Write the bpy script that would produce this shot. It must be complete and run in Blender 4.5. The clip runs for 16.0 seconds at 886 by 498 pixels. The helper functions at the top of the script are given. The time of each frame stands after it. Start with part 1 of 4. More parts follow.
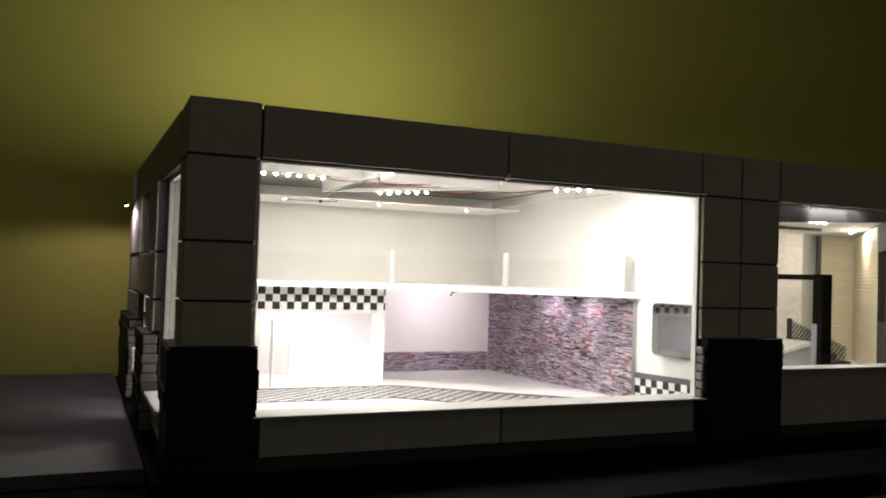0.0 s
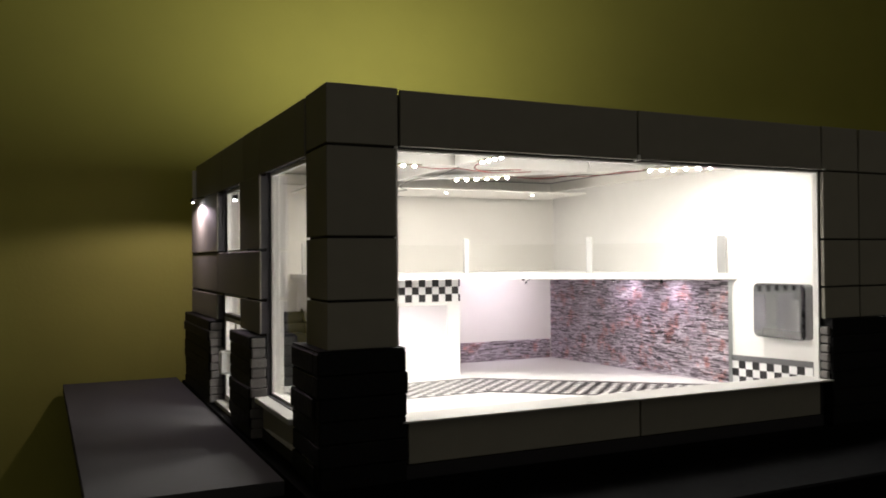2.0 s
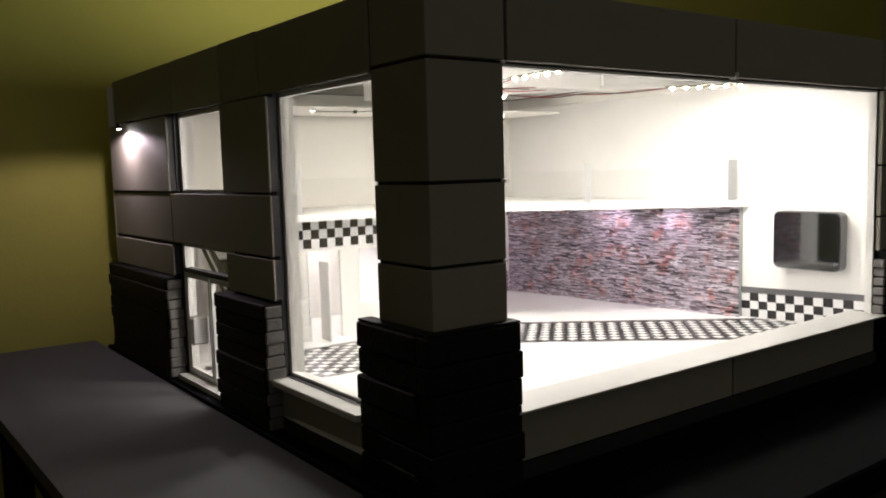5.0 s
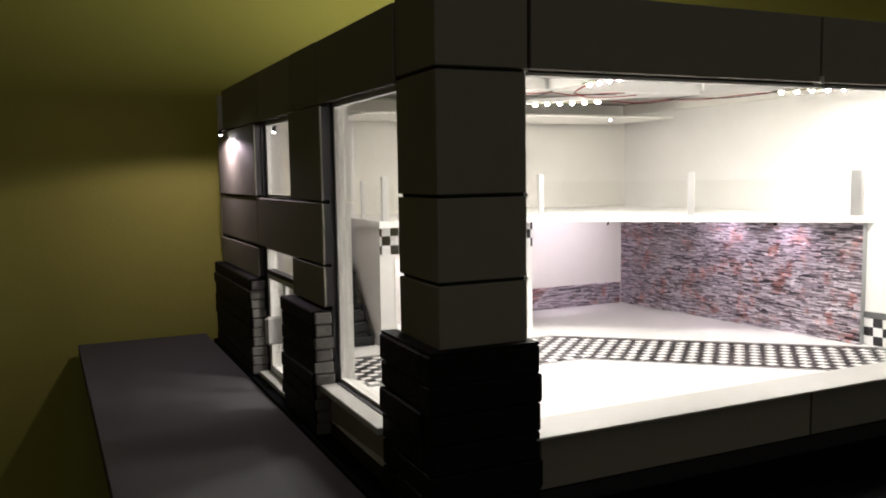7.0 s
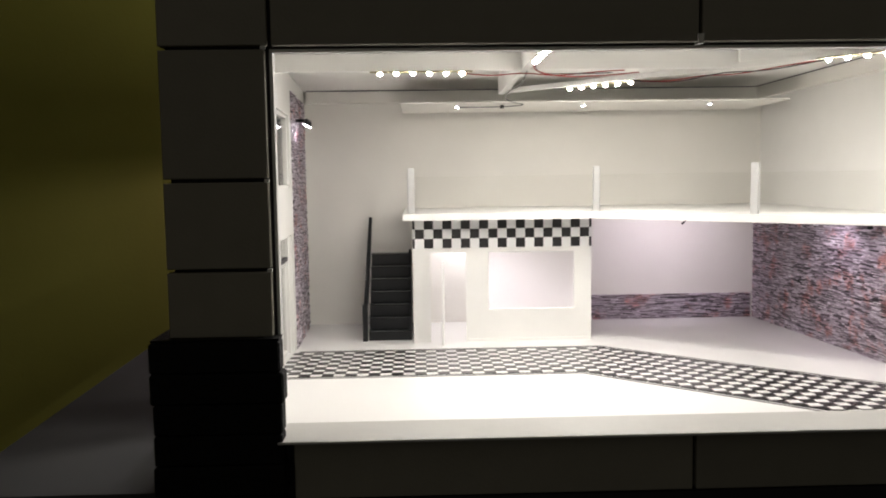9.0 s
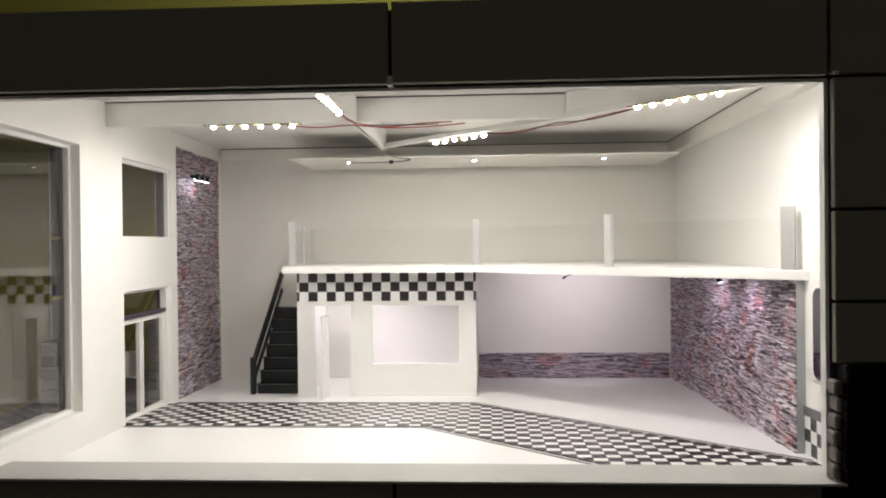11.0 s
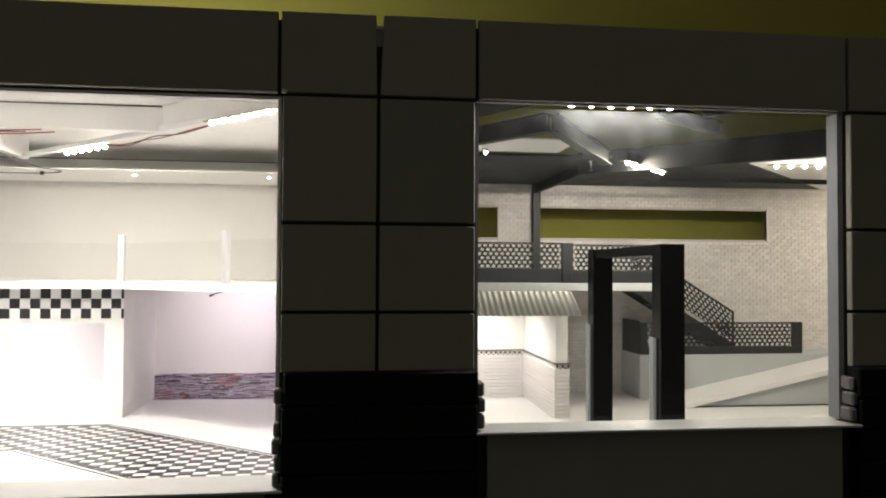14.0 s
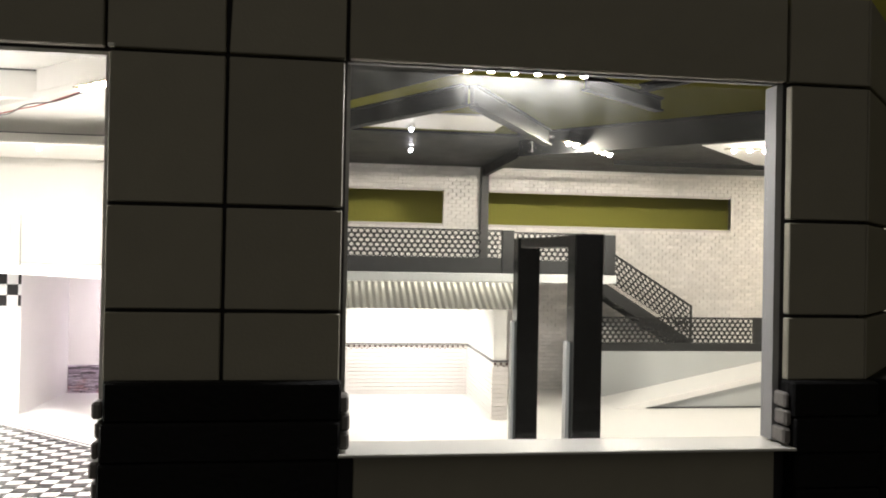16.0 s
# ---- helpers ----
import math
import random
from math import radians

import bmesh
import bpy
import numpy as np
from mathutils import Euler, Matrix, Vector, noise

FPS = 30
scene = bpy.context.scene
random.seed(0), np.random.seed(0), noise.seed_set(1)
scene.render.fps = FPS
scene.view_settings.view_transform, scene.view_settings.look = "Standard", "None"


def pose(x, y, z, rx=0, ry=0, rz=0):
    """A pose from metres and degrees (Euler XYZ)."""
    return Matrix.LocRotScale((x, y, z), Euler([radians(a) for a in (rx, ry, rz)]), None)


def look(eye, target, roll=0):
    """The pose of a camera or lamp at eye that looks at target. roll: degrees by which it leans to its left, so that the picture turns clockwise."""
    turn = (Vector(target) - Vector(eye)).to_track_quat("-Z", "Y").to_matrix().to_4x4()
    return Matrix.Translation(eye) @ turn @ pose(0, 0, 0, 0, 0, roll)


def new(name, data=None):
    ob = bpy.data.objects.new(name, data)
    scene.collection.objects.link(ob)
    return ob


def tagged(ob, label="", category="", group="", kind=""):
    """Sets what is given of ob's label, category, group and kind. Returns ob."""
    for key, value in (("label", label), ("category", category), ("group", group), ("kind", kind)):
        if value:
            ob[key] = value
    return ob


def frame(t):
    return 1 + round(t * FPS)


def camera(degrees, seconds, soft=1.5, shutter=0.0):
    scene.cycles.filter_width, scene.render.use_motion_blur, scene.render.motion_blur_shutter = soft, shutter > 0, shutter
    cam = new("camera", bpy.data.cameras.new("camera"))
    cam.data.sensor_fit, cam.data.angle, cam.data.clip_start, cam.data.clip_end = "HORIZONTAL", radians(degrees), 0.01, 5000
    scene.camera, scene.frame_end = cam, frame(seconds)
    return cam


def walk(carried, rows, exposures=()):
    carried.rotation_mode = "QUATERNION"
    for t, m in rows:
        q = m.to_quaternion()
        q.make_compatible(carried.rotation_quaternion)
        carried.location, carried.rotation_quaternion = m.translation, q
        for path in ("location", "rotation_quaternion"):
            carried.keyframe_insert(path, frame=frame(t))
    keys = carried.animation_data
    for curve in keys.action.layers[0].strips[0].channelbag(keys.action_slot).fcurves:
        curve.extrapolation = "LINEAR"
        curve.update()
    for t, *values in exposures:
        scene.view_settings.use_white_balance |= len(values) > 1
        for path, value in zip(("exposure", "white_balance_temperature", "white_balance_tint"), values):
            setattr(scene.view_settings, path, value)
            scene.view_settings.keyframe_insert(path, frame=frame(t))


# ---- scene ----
cam = camera(57.9, 16.0, soft=1.9)
PATH = [
    (0, (0.047, 0.041, 0.322), (0.834, 1.879, 0.38), 1.8),
    (0.5, (-0.007, 0.066, 0.329), (0.775, 1.906, 0.381), 1.4),
    (1, (-0.058, 0.118, 0.332), (0.731, 1.956, 0.362), 0.7),
    (1.5, (-0.09, 0.157, 0.328), (0.716, 1.987, 0.356), -0.0),
    (2, (-0.143, 0.195, 0.327), (0.69, 2.013, 0.35), -0.4),
    (2.5, (-0.187, 0.238, 0.321), (0.717, 2.022, 0.322), -0.6),
    (3, (-0.221, 0.306, 0.331), (0.762, 2.047, 0.31), -1.3),
    (3.5, (-0.27, 0.382, 0.331), (0.759, 2.096, 0.268), -1.6),
    (4, (-0.291, 0.46, 0.342), (0.818, 2.12, 0.215), -2.0),
    (4.2, (-0.3, 0.51, 0.349), (0.866, 2.127, 0.194), -1.9),
    (6.3, (-0.269, 0.585, 0.381), (0.877, 2.204, 0.126), -1.6),
    (6.5, (-0.252, 0.569, 0.377), (0.812, 2.246, 0.138), -1.1),
    (7, (-0.156, 0.512, 0.378), (0.666, 2.325, 0.191), -0.9),
    (7.5, (-0.013, 0.501, 0.374), (0.648, 2.38, 0.192), -0.6),
    (8, (0.134, 0.464, 0.372), (0.614, 2.395, 0.17), -0.9),
    (8.2, (0.188, 0.457, 0.37), (0.568, 2.408, 0.155), -0.8),
    (10.5, (0.693, 0.449, 0.33), (0.526, 2.441, 0.292), -1.1),
    (11, (0.753, 0.456, 0.327), (0.638, 2.453, 0.317), -0.6),
    (11.5, (0.817, 0.458, 0.322), (0.777, 2.458, 0.332), -0.4),
    (12, (0.885, 0.447, 0.319), (0.936, 2.446, 0.342), -1.0),
    (12.5, (0.952, 0.444, 0.312), (1.108, 2.438, 0.357), -1.2),
    (13, (1.018, 0.437, 0.307), (1.226, 2.425, 0.361), -0.9),
    (13.5, (1.074, 0.439, 0.311), (1.297, 2.425, 0.378), -0.5),
    (14, (1.125, 0.44, 0.311), (1.379, 2.423, 0.366), 0.3),
    (14.5, (1.158, 0.441, 0.315), (1.433, 2.421, 0.336), 1.1),
    (15, (1.184, 0.463, 0.319), (1.466, 2.443, 0.331), 0.9),
    (15.5, (1.221, 0.483, 0.321), (1.513, 2.462, 0.344), 0.9),
    (16, (1.246, 0.546, 0.319), (1.524, 2.526, 0.336), 1.1),
]
EXPOSURES = [(0, 0.45), (3.5, 0.5), (7.0, 0.45), (8.2, 0.25), (10.3, -0.2), (11.5, -0.15), (12.5, 0.0), (13.5, 0.2), (14.5, 0.55), (15.3, 0.8), (16, 1.05)]
walk(cam, [(t, look(eye, target, roll)) for t, eye, target, roll in PATH], EXPOSURES)

# ---- world and lamps ----
world = bpy.data.worlds.new("night_room")
scene.world = world
world.use_nodes = True
world.node_tree.nodes["Background"].inputs[0].default_value = (1.0, 0.93, 0.80, 1)
world.node_tree.nodes["Background"].inputs[1].default_value = 0.068


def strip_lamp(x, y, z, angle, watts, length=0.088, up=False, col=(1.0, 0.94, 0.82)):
    d = bpy.data.lights.new("added_uplight", "AREA")
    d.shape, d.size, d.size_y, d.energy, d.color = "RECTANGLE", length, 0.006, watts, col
    ob = new("added_uplight", d)
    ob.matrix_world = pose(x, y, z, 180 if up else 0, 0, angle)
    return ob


def spot_lamp(eye, target, watts, cone=80, col=(1.0, 0.86, 1.0), blend=0.6):
    d = bpy.data.lights.new("spot_light", "SPOT")
    d.energy, d.color, d.spot_size, d.spot_blend, d.shadow_soft_size = watts, col, radians(cone), blend, 0.004
    ob = new("spot_light", d)
    ob.matrix_world = look(eye, target)
    return ob


WARM = (1.0, 0.95, 0.86)
# showroom strips: x, y, turn
STRIPS = [(0.400, 1.643, 0), (0.552, 1.470, 90), (0.704, 1.828, -45), (0.994, 1.496, -47)]
# added lamp on the unseen roof; stands in for spill light washing the painted wall
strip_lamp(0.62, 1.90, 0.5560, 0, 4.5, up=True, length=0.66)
# little spots
spot_lamp((0.935, 2.06, 0.262), (0.935, 2.25, 0.19), 1.0, 120)
spot_lamp((1.085, 1.85, 0.262), (1.15, 1.86, 0.17), 0.30, 140)
spot_lamp((1.095, 1.68, 0.262), (1.15, 1.68, 0.17), 0.26, 140)
SKEW = Matrix.Translation((0.160, 1.22, 0)) @ pose(0, 0, 0, 0, 0, 1.55) @ Matrix.Translation((-0.160, -1.22, 0))
for lamp in (spot_lamp((0.1235, 2.120, 0.455), (0.1225, 2.122, 0.30), 1.1, 172, col=(1.0, 0.80, 0.92), blend=0.25), spot_lamp((0.200, 2.033, 0.457), (0.172, 2.033, 0.38), 0.07, 90)):
    lamp.matrix_world = SKEW @ lamp.matrix_world
spot_lamp((0.52, 2.18, 0.262), (0.50, 2.18, 0.04), 1.05, 170, (1.0, 0.93, 0.97))
spot_lamp((1.40, 2.08, 0.258), (1.40, 2.10, 0.04), 1.5, 165, WARM)

# ---- materials ----


def mat(name, col, rough=0.6, metal=0.0, grain=0.0, scale=40.0, bump=0.0, bscale=200.0, island=0.0, rand=0.0, spec=0.5, stain=0.0):
    """A painted or raw surface: two scales of colour change, relief, and change from piece to piece."""
    m = bpy.data.materials.new(name)
    m.use_nodes = True
    nt = m.node_tree
    b = nt.nodes["Principled BSDF"]
    b.inputs["Base Color"].default_value = (*col, 1)
    b.inputs["Roughness"].default_value = rough
    b.inputs["Metallic"].default_value = metal
    b.inputs["Specular IOR Level"].default_value = spec
    tc = nt.nodes.new("ShaderNodeTexCoord")
    val = None

    def times(socket, low, high):
        r = nt.nodes.new("ShaderNodeMapRange")
        r.inputs[3].default_value, r.inputs[4].default_value = low, high
        nt.links.new(socket, r.inputs[0])
        return r.outputs[0]

    def mul(a, c):
        if a is None:
            return c
        k = nt.nodes.new("ShaderNodeMath")
        k.operation = "MULTIPLY"
        nt.links.new(a, k.inputs[0])
        nt.links.new(c, k.inputs[1])
        return k.outputs[0]

    if grain:
        n = nt.nodes.new("ShaderNodeTexNoise")
        n.inputs["Scale"].default_value, n.inputs["Detail"].default_value = scale, 6
        nt.links.new(tc.outputs["Object"], n.inputs["Vector"])
        val = mul(val, times(n.outputs["Fac"], 1 - grain, 1 + grain))
        sway = min(0.12, grain * 1.2)
        r = times(n.outputs["Fac"], max(0.02, rough - sway), min(1, rough + sway))
        nt.links.new(r, b.inputs["Roughness"])
    if stain:
        n = nt.nodes.new("ShaderNodeTexNoise")
        n.inputs["Scale"].default_value, n.inputs["Detail"].default_value = 5.0, 3
        nt.links.new(tc.outputs["Object"], n.inputs["Vector"])
        val = mul(val, times(n.outputs["Fac"], 1 - stain, 1 + stain))
    if island:
        g = nt.nodes.new("ShaderNodeNewGeometry")
        val = mul(val, times(g.outputs["Random Per Island"], 1 - island, 1 + island))
    if rand:
        g = nt.nodes.new("ShaderNodeObjectInfo")
        val = mul(val, times(g.outputs["Random"], 1 - rand, 1 + rand))
    if val is not None:
        x = nt.nodes.new("ShaderNodeVectorMath")
        x.operation = "SCALE"
        x.inputs[0].default_value = col
        nt.links.new(val, x.inputs["Scale"])
        nt.links.new(x.outputs[0], b.inputs["Base Color"])
    if bump:
        n = nt.nodes.new("ShaderNodeTexNoise")
        n.inputs["Scale"].default_value, n.inputs["Detail"].default_value = bscale, 4
        nt.links.new(tc.outputs["Object"], n.inputs["Vector"])
        k = nt.nodes.new("ShaderNodeBump")
        k.inputs["Strength"].default_value, k.inputs["Distance"].default_value = bump, 0.002
        nt.links.new(n.outputs["Fac"], k.inputs["Height"])
        nt.links.new(k.outputs[0], b.inputs["Normal"])
    return m


def ledgestone(name):
    """Printed dry-stone courses: lilac grey, near black, pale and rusty pieces."""
    m = mat(name, (0.3, 0.3, 0.3), 0.42, bump=0.5, bscale=260)
    nt = m.node_tree
    b = nt.nodes["Principled BSDF"]
    g = nt.nodes.new("ShaderNodeNewGeometry")
    ramp = nt.nodes.new("ShaderNodeValToRGB")
    e = ramp.color_ramp.elements
    ramp.color_ramp.interpolation = "LINEAR"
    e[0].position, e[0].color = 0.0, (0.030, 0.023, 0.032, 1)
    e[1].position, e[1].color = 1.0, (0.80, 0.76, 0.82, 1)
    for p, c in ((0.16, (0.15, 0.118, 0.145, 1)), (0.38, (0.35, 0.29, 0.345, 1)), (0.66, (0.56, 0.49, 0.56, 1)), (0.88, (0.70, 0.635, 0.70, 1))):
        k = e.new(p)
        k.color = c
    nt.links.new(g.outputs["Random Per Island"], ramp.inputs[0])
    tc = nt.nodes.new("ShaderNodeTexCoord")
    mp = nt.nodes.new("ShaderNodeMapping")
    mp.inputs["Scale"].default_value = (1, 1, 5)
    nt.links.new(tc.outputs["Object"], mp.inputs["Vector"])
    n = nt.nodes.new("ShaderNodeTexNoise")
    n.inputs["Scale"].default_value, n.inputs["Detail"].default_value, n.inputs["Roughness"].default_value = 80, 6, 0.75
    nt.links.new(mp.outputs[0], n.inputs["Vector"])
    r = nt.nodes.new("ShaderNodeMapRange")
    r.inputs[1].default_value, r.inputs[2].default_value, r.inputs[3].default_value, r.inputs[4].default_value = 0.3, 0.7, 0.55, 1.5
    nt.links.new(n.outputs["Fac"], r.inputs[0])
    rust = nt.nodes.new("ShaderNodeTexNoise")
    rust.inputs["Scale"].default_value, rust.inputs["Detail"].default_value = 30, 3
    nt.links.new(tc.outputs["Object"], rust.inputs["Vector"])
    where = nt.nodes.new("ShaderNodeMapRange")
    where.inputs[1].default_value, where.inputs[2].default_value, where.inputs[4].default_value = 0.555, 0.68, 0.90
    nt.links.new(rust.outputs["Fac"], where.inputs[0])
    blend = nt.nodes.new("ShaderNodeMix")
    blend.data_type = "RGBA"
    blend.blend_type = "MULTIPLY"
    blend.inputs[7].default_value = (1.0, 0.52, 0.42, 1)
    nt.links.new(where.outputs[0], blend.inputs[0])
    nt.links.new(ramp.outputs[0], blend.inputs[6])
    x = nt.nodes.new("ShaderNodeVectorMath")
    x.operation = "SCALE"
    nt.links.new(blend.outputs[2], x.inputs[0])
    nt.links.new(r.outputs[0], x.inputs["Scale"])
    nt.links.new(x.outputs[0], b.inputs["Base Color"])
    return m


def glow(name, col, strength):
    m = bpy.data.materials.new(name)
    m.use_nodes = True
    b = m.node_tree.nodes["Principled BSDF"]
    b.inputs["Base Color"].default_value = (0.8, 0.8, 0.7, 1)
    b.inputs["Emission Color"].default_value = (*col, 1)
    b.inputs["Emission Strength"].default_value = strength
    return m


def clear(name, tint=(1, 1, 1), gloss=1.0, rough=0.02, base=0.0):
    """A thin clear sheet: see-through with a reflection that grows towards grazing."""
    m = bpy.data.materials.new(name)
    m.use_nodes = True
    nt = m.node_tree
    nt.nodes.remove(nt.nodes["Principled BSDF"])
    tr, gl, mx, lw = (nt.nodes.new(n) for n in ("ShaderNodeBsdfTransparent", "ShaderNodeBsdfGlossy", "ShaderNodeMixShader", "ShaderNodeLayerWeight"))
    tr.inputs[0].default_value = (*tint, 1)
    gl.inputs["Roughness"].default_value = rough
    lw.inputs[0].default_value = 0.5
    pw = nt.nodes.new("ShaderNodeMath")
    pw.operation = "POWER"
    pw.inputs[1].default_value = 5.0
    nt.links.new(lw.outputs["Facing"], pw.inputs[0])
    k = nt.nodes.new("ShaderNodeMath")
    k.operation = "MULTIPLY_ADD"
    k.inputs[1].default_value, k.inputs[2].default_value = gloss, base
    nt.links.new(pw.outputs[0], k.inputs[0])
    nt.links.new(k.outputs[0], mx.inputs[0])
    nt.links.new(tr.outputs[0], mx.inputs[1])
    nt.links.new(gl.outputs[0], mx.inputs[2])
    nt.links.new(mx.outputs[0], nt.nodes["Material Output"].inputs[0])
    return m


PANEL = mat("grey_panel", (0.26, 0.245, 0.20), 0.62, grain=0.10, scale=30, bump=0.12, bscale=400, rand=0.10, stain=0.10)
CORE = mat("black_core", (0.018, 0.016, 0.020), 0.7, grain=0.2, scale=50)
REVEAL = mat("dark_reveal", (0.05, 0.045, 0.055), 0.6, grain=0.15, scale=50)
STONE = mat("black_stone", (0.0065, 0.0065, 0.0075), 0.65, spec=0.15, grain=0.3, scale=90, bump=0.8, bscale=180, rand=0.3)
# the same stone on its side faces, with window light put into the grey
LITSPLIT = mat("lit_split_stone", (0.16, 0.15, 0.145), 0.7, grain=0.3, scale=150, bump=0.7)
WHITE = mat("white_paint", (0.80, 0.79, 0.77), 0.55, grain=0.03, scale=25, bump=0.05, bscale=300, stain=0.03)
WALLW = mat("offwhite_wall", (0.76, 0.74, 0.70), 0.7, grain=0.03, scale=18, bump=0.06, bscale=250, stain=0.04)
GLOSSW = mat("white_board", (0.80, 0.79, 0.78), 0.30, grain=0.015, scale=12, stain=0.015)
SILL = mat("pale_sill", (0.56, 0.55, 0.53), 0.45, grain=0.06, scale=60, bump=0.08, stain=0.06)
CEIL = mat("ceiling_card", (0.78, 0.77, 0.74), 0.75, grain=0.04, scale=20, stain=0.05)
BLACKT = mat("black_tile", (0.022, 0.021, 0.022), 0.30, grain=0.15, scale=80)
WHITET = mat("white_tile", (0.80, 0.80, 0.80), 0.30, grain=0.03, scale=60, rand=0.03)
GREYT = mat("grey_trim", (0.12, 0.12, 0.125), 0.4, grain=0.08, scale=60)
LEDGE = ledgestone("ledgestone")
STEEL = mat("brushed_metal", (0.62, 0.62, 0.62), 0.38, metal=0.7, grain=0.06, scale=120)
GLOSSB = mat("gloss_black", (0.010, 0.012, 0.014), 0.16, grain=0.08, scale=50, spec=0.7)
BLACKM = mat("black_metal", (0.008, 0.0085, 0.010), 0.42, grain=0.1, scale=60, bump=0.05, bscale=300, spec=0.35)
DARKG = mat("dark_grey_metal", (0.020, 0.021, 0.0225), 0.5, grain=0.15, scale=60, bump=0.06, bscale=300)
TRUSS = mat("dark_truss", (0.008, 0.0085, 0.0095), 0.55, grain=0.2, scale=40, bump=0.1, spec=0.25)
MIRROR = mat("mirror", (0.20, 0.205, 0.21), 0.04, metal=1.0, grain=0.02, scale=20)
BRICKW = mat("white_brick", (0.76, 0.73, 0.72), 0.5, grain=0.06, scale=70, bump=0.15, bscale=300, island=0.10, stain=0.04)
PORTAL = mat("portal_black", (0.0018, 0.0018, 0.002), 0.20, grain=0.1, scale=50, spec=0.09)
BROWNT = mat("brown_tile", (0.10, 0.055, 0.055), 0.35, grain=0.1, scale=80)
SIDING = mat("siding", (0.70, 0.665, 0.655), 0.55, grain=0.05, scale=70, bump=0.1, bscale=300, rand=0.05)
ZINC = mat("corrugated_zinc", (0.36, 0.36, 0.33), 0.45, metal=0.25, grain=0.12, scale=50, bump=0.1)
GREYF = mat("grey_board", (0.46, 0.48, 0.49), 0.5, grain=0.05, scale=30, stain=0.06)
GREEN = mat("olive_wall_paint", (0.40, 0.385, 0.078), 0.8, grain=0.05, scale=12, bump=0.25, bscale=120, stain=0.06)
FELT = mat("grey_pad", (0.074, 0.073, 0.077), 0.85, grain=0.25, scale=220, bump=0.5, bscale=700, stain=0.12)
CLOTH = mat("black_table", (0.004, 0.004, 0.0045), 0.9, grain=0.3, scale=60, bump=0.2, spec=0.05)
ROOMW = mat("room_wall", (0.30, 0.28, 0.16), 0.8, grain=0.06, scale=8, stain=0.08)
ROOMF = mat("room_floor", (0.10, 0.08, 0.06), 0.7, grain=0.15, scale=12, stain=0.1)
RED = mat("red_wire", (0.30, 0.020, 0.018), 0.4, grain=0.1)
BLKW = mat("black_wire", (0.015, 0.015, 0.015), 0.4, grain=0.1)
GREYW = mat("grey_wire", (0.16, 0.16, 0.16), 0.5, grain=0.1)
DOME = glow("led_dome", (1.0, 0.95, 0.84), 255)
DOMEF = glow("led_dome_front", (1.0, 0.96, 0.90), 420)
DOMEB = glow("led_dome_bar", (1.0, 0.93, 0.76), 1900)
LED = glow("led_chip", (1.0, 0.955, 0.890), 2500)
LEDF = glow("led_chip_front", (1.0, 0.97, 0.93), 1000)
LEDB = glow("led_chip_bar", (1.0, 0.95, 0.82), 800)
LEDE = glow("led_chip_end", (1.0, 0.92, 0.78), 950)
LEDW = glow("led_chip_white", (0.95, 0.93, 1.0), 90)
TAPE = mat("led_tape", (0.16, 0.13, 0.06), 0.6, grain=0.1, scale=100)
RAILG = clear("rail_acrylic", (0.985, 0.985, 0.98), 0.4, 0.05, 0.02)
TINT = clear("side_glazing", (1.0, 1.0, 0.99), 0.5, 0.015, 0.095)
FROST = bpy.data.materials.new("milky_film")
FROST.use_nodes = True
_nt = FROST.node_tree
_nt.nodes.remove(_nt.nodes["Principled BSDF"])
_tl, _tp, _mx = (_nt.nodes.new(n) for n in ("ShaderNodeBsdfTranslucent", "ShaderNodeBsdfTransparent", "ShaderNodeMixShader"))
_tl.inputs[0].default_value, _mx.inputs[0].default_value = (0.90, 0.885, 0.895, 1), 0.45
_nt.links.new(_tl.outputs[0], _mx.inputs[1])
_nt.links.new(_tp.outputs[0], _mx.inputs[2])
_nt.links.new(_mx.outputs[0], _nt.nodes["Material Output"].inputs[0])
# real smudges on the pane, strengthened into a painted haze of glare near the top
SMUDGE_HAZE = clear("smudged_hazy_acrylic", (0.985, 0.985, 0.985), 0.7, 0.03, 0.02)
_nt = SMUDGE_HAZE.node_tree
_tl, _mx, _tc, _ns, _mr, _sp, _hi, _ml = (_nt.nodes.new(n) for n in ("ShaderNodeBsdfTranslucent", "ShaderNodeMixShader", "ShaderNodeTexCoord", "ShaderNodeTexNoise", "ShaderNodeMapRange", "ShaderNodeSeparateXYZ", "ShaderNodeMapRange", "ShaderNodeMath"))
_tl.inputs[0].default_value = (0.85, 0.86, 0.86, 1)
_ns.inputs["Scale"].default_value, _ns.inputs["Detail"].default_value, _ns.inputs["Distortion"].default_value = 22, 5, 0.8
_mr.inputs[1].default_value, _mr.inputs[2].default_value, _mr.inputs[3].default_value, _mr.inputs[4].default_value = 0.42, 0.80, 0.007, 0.030
_hi.inputs[1].default_value, _hi.inputs[2].default_value, _hi.inputs[3].default_value = 0.24, 0.31, 0.02
_ml.operation = "MULTIPLY"
_nt.links.new(_tc.outputs["Object"], _ns.inputs["Vector"])
_nt.links.new(_tc.outputs["Object"], _sp.inputs[0])
_nt.links.new(_ns.outputs["Fac"], _mr.inputs[0])
_nt.links.new(_sp.outputs["Z"], _hi.inputs[0])
_nt.links.new(_mr.outputs[0], _ml.inputs[0])
_nt.links.new(_hi.outputs[0], _ml.inputs[1])
_nt.links.new(_ml.outputs[0], _mx.inputs[0])
_nt.links.new(_nt.nodes["Material Output"].inputs[0].links[0].from_socket, _mx.inputs[1])
_nt.links.new(_tl.outputs[0], _mx.inputs[2])
_nt.links.new(_mx.outputs[0], _nt.nodes["Material Output"].inputs[0])
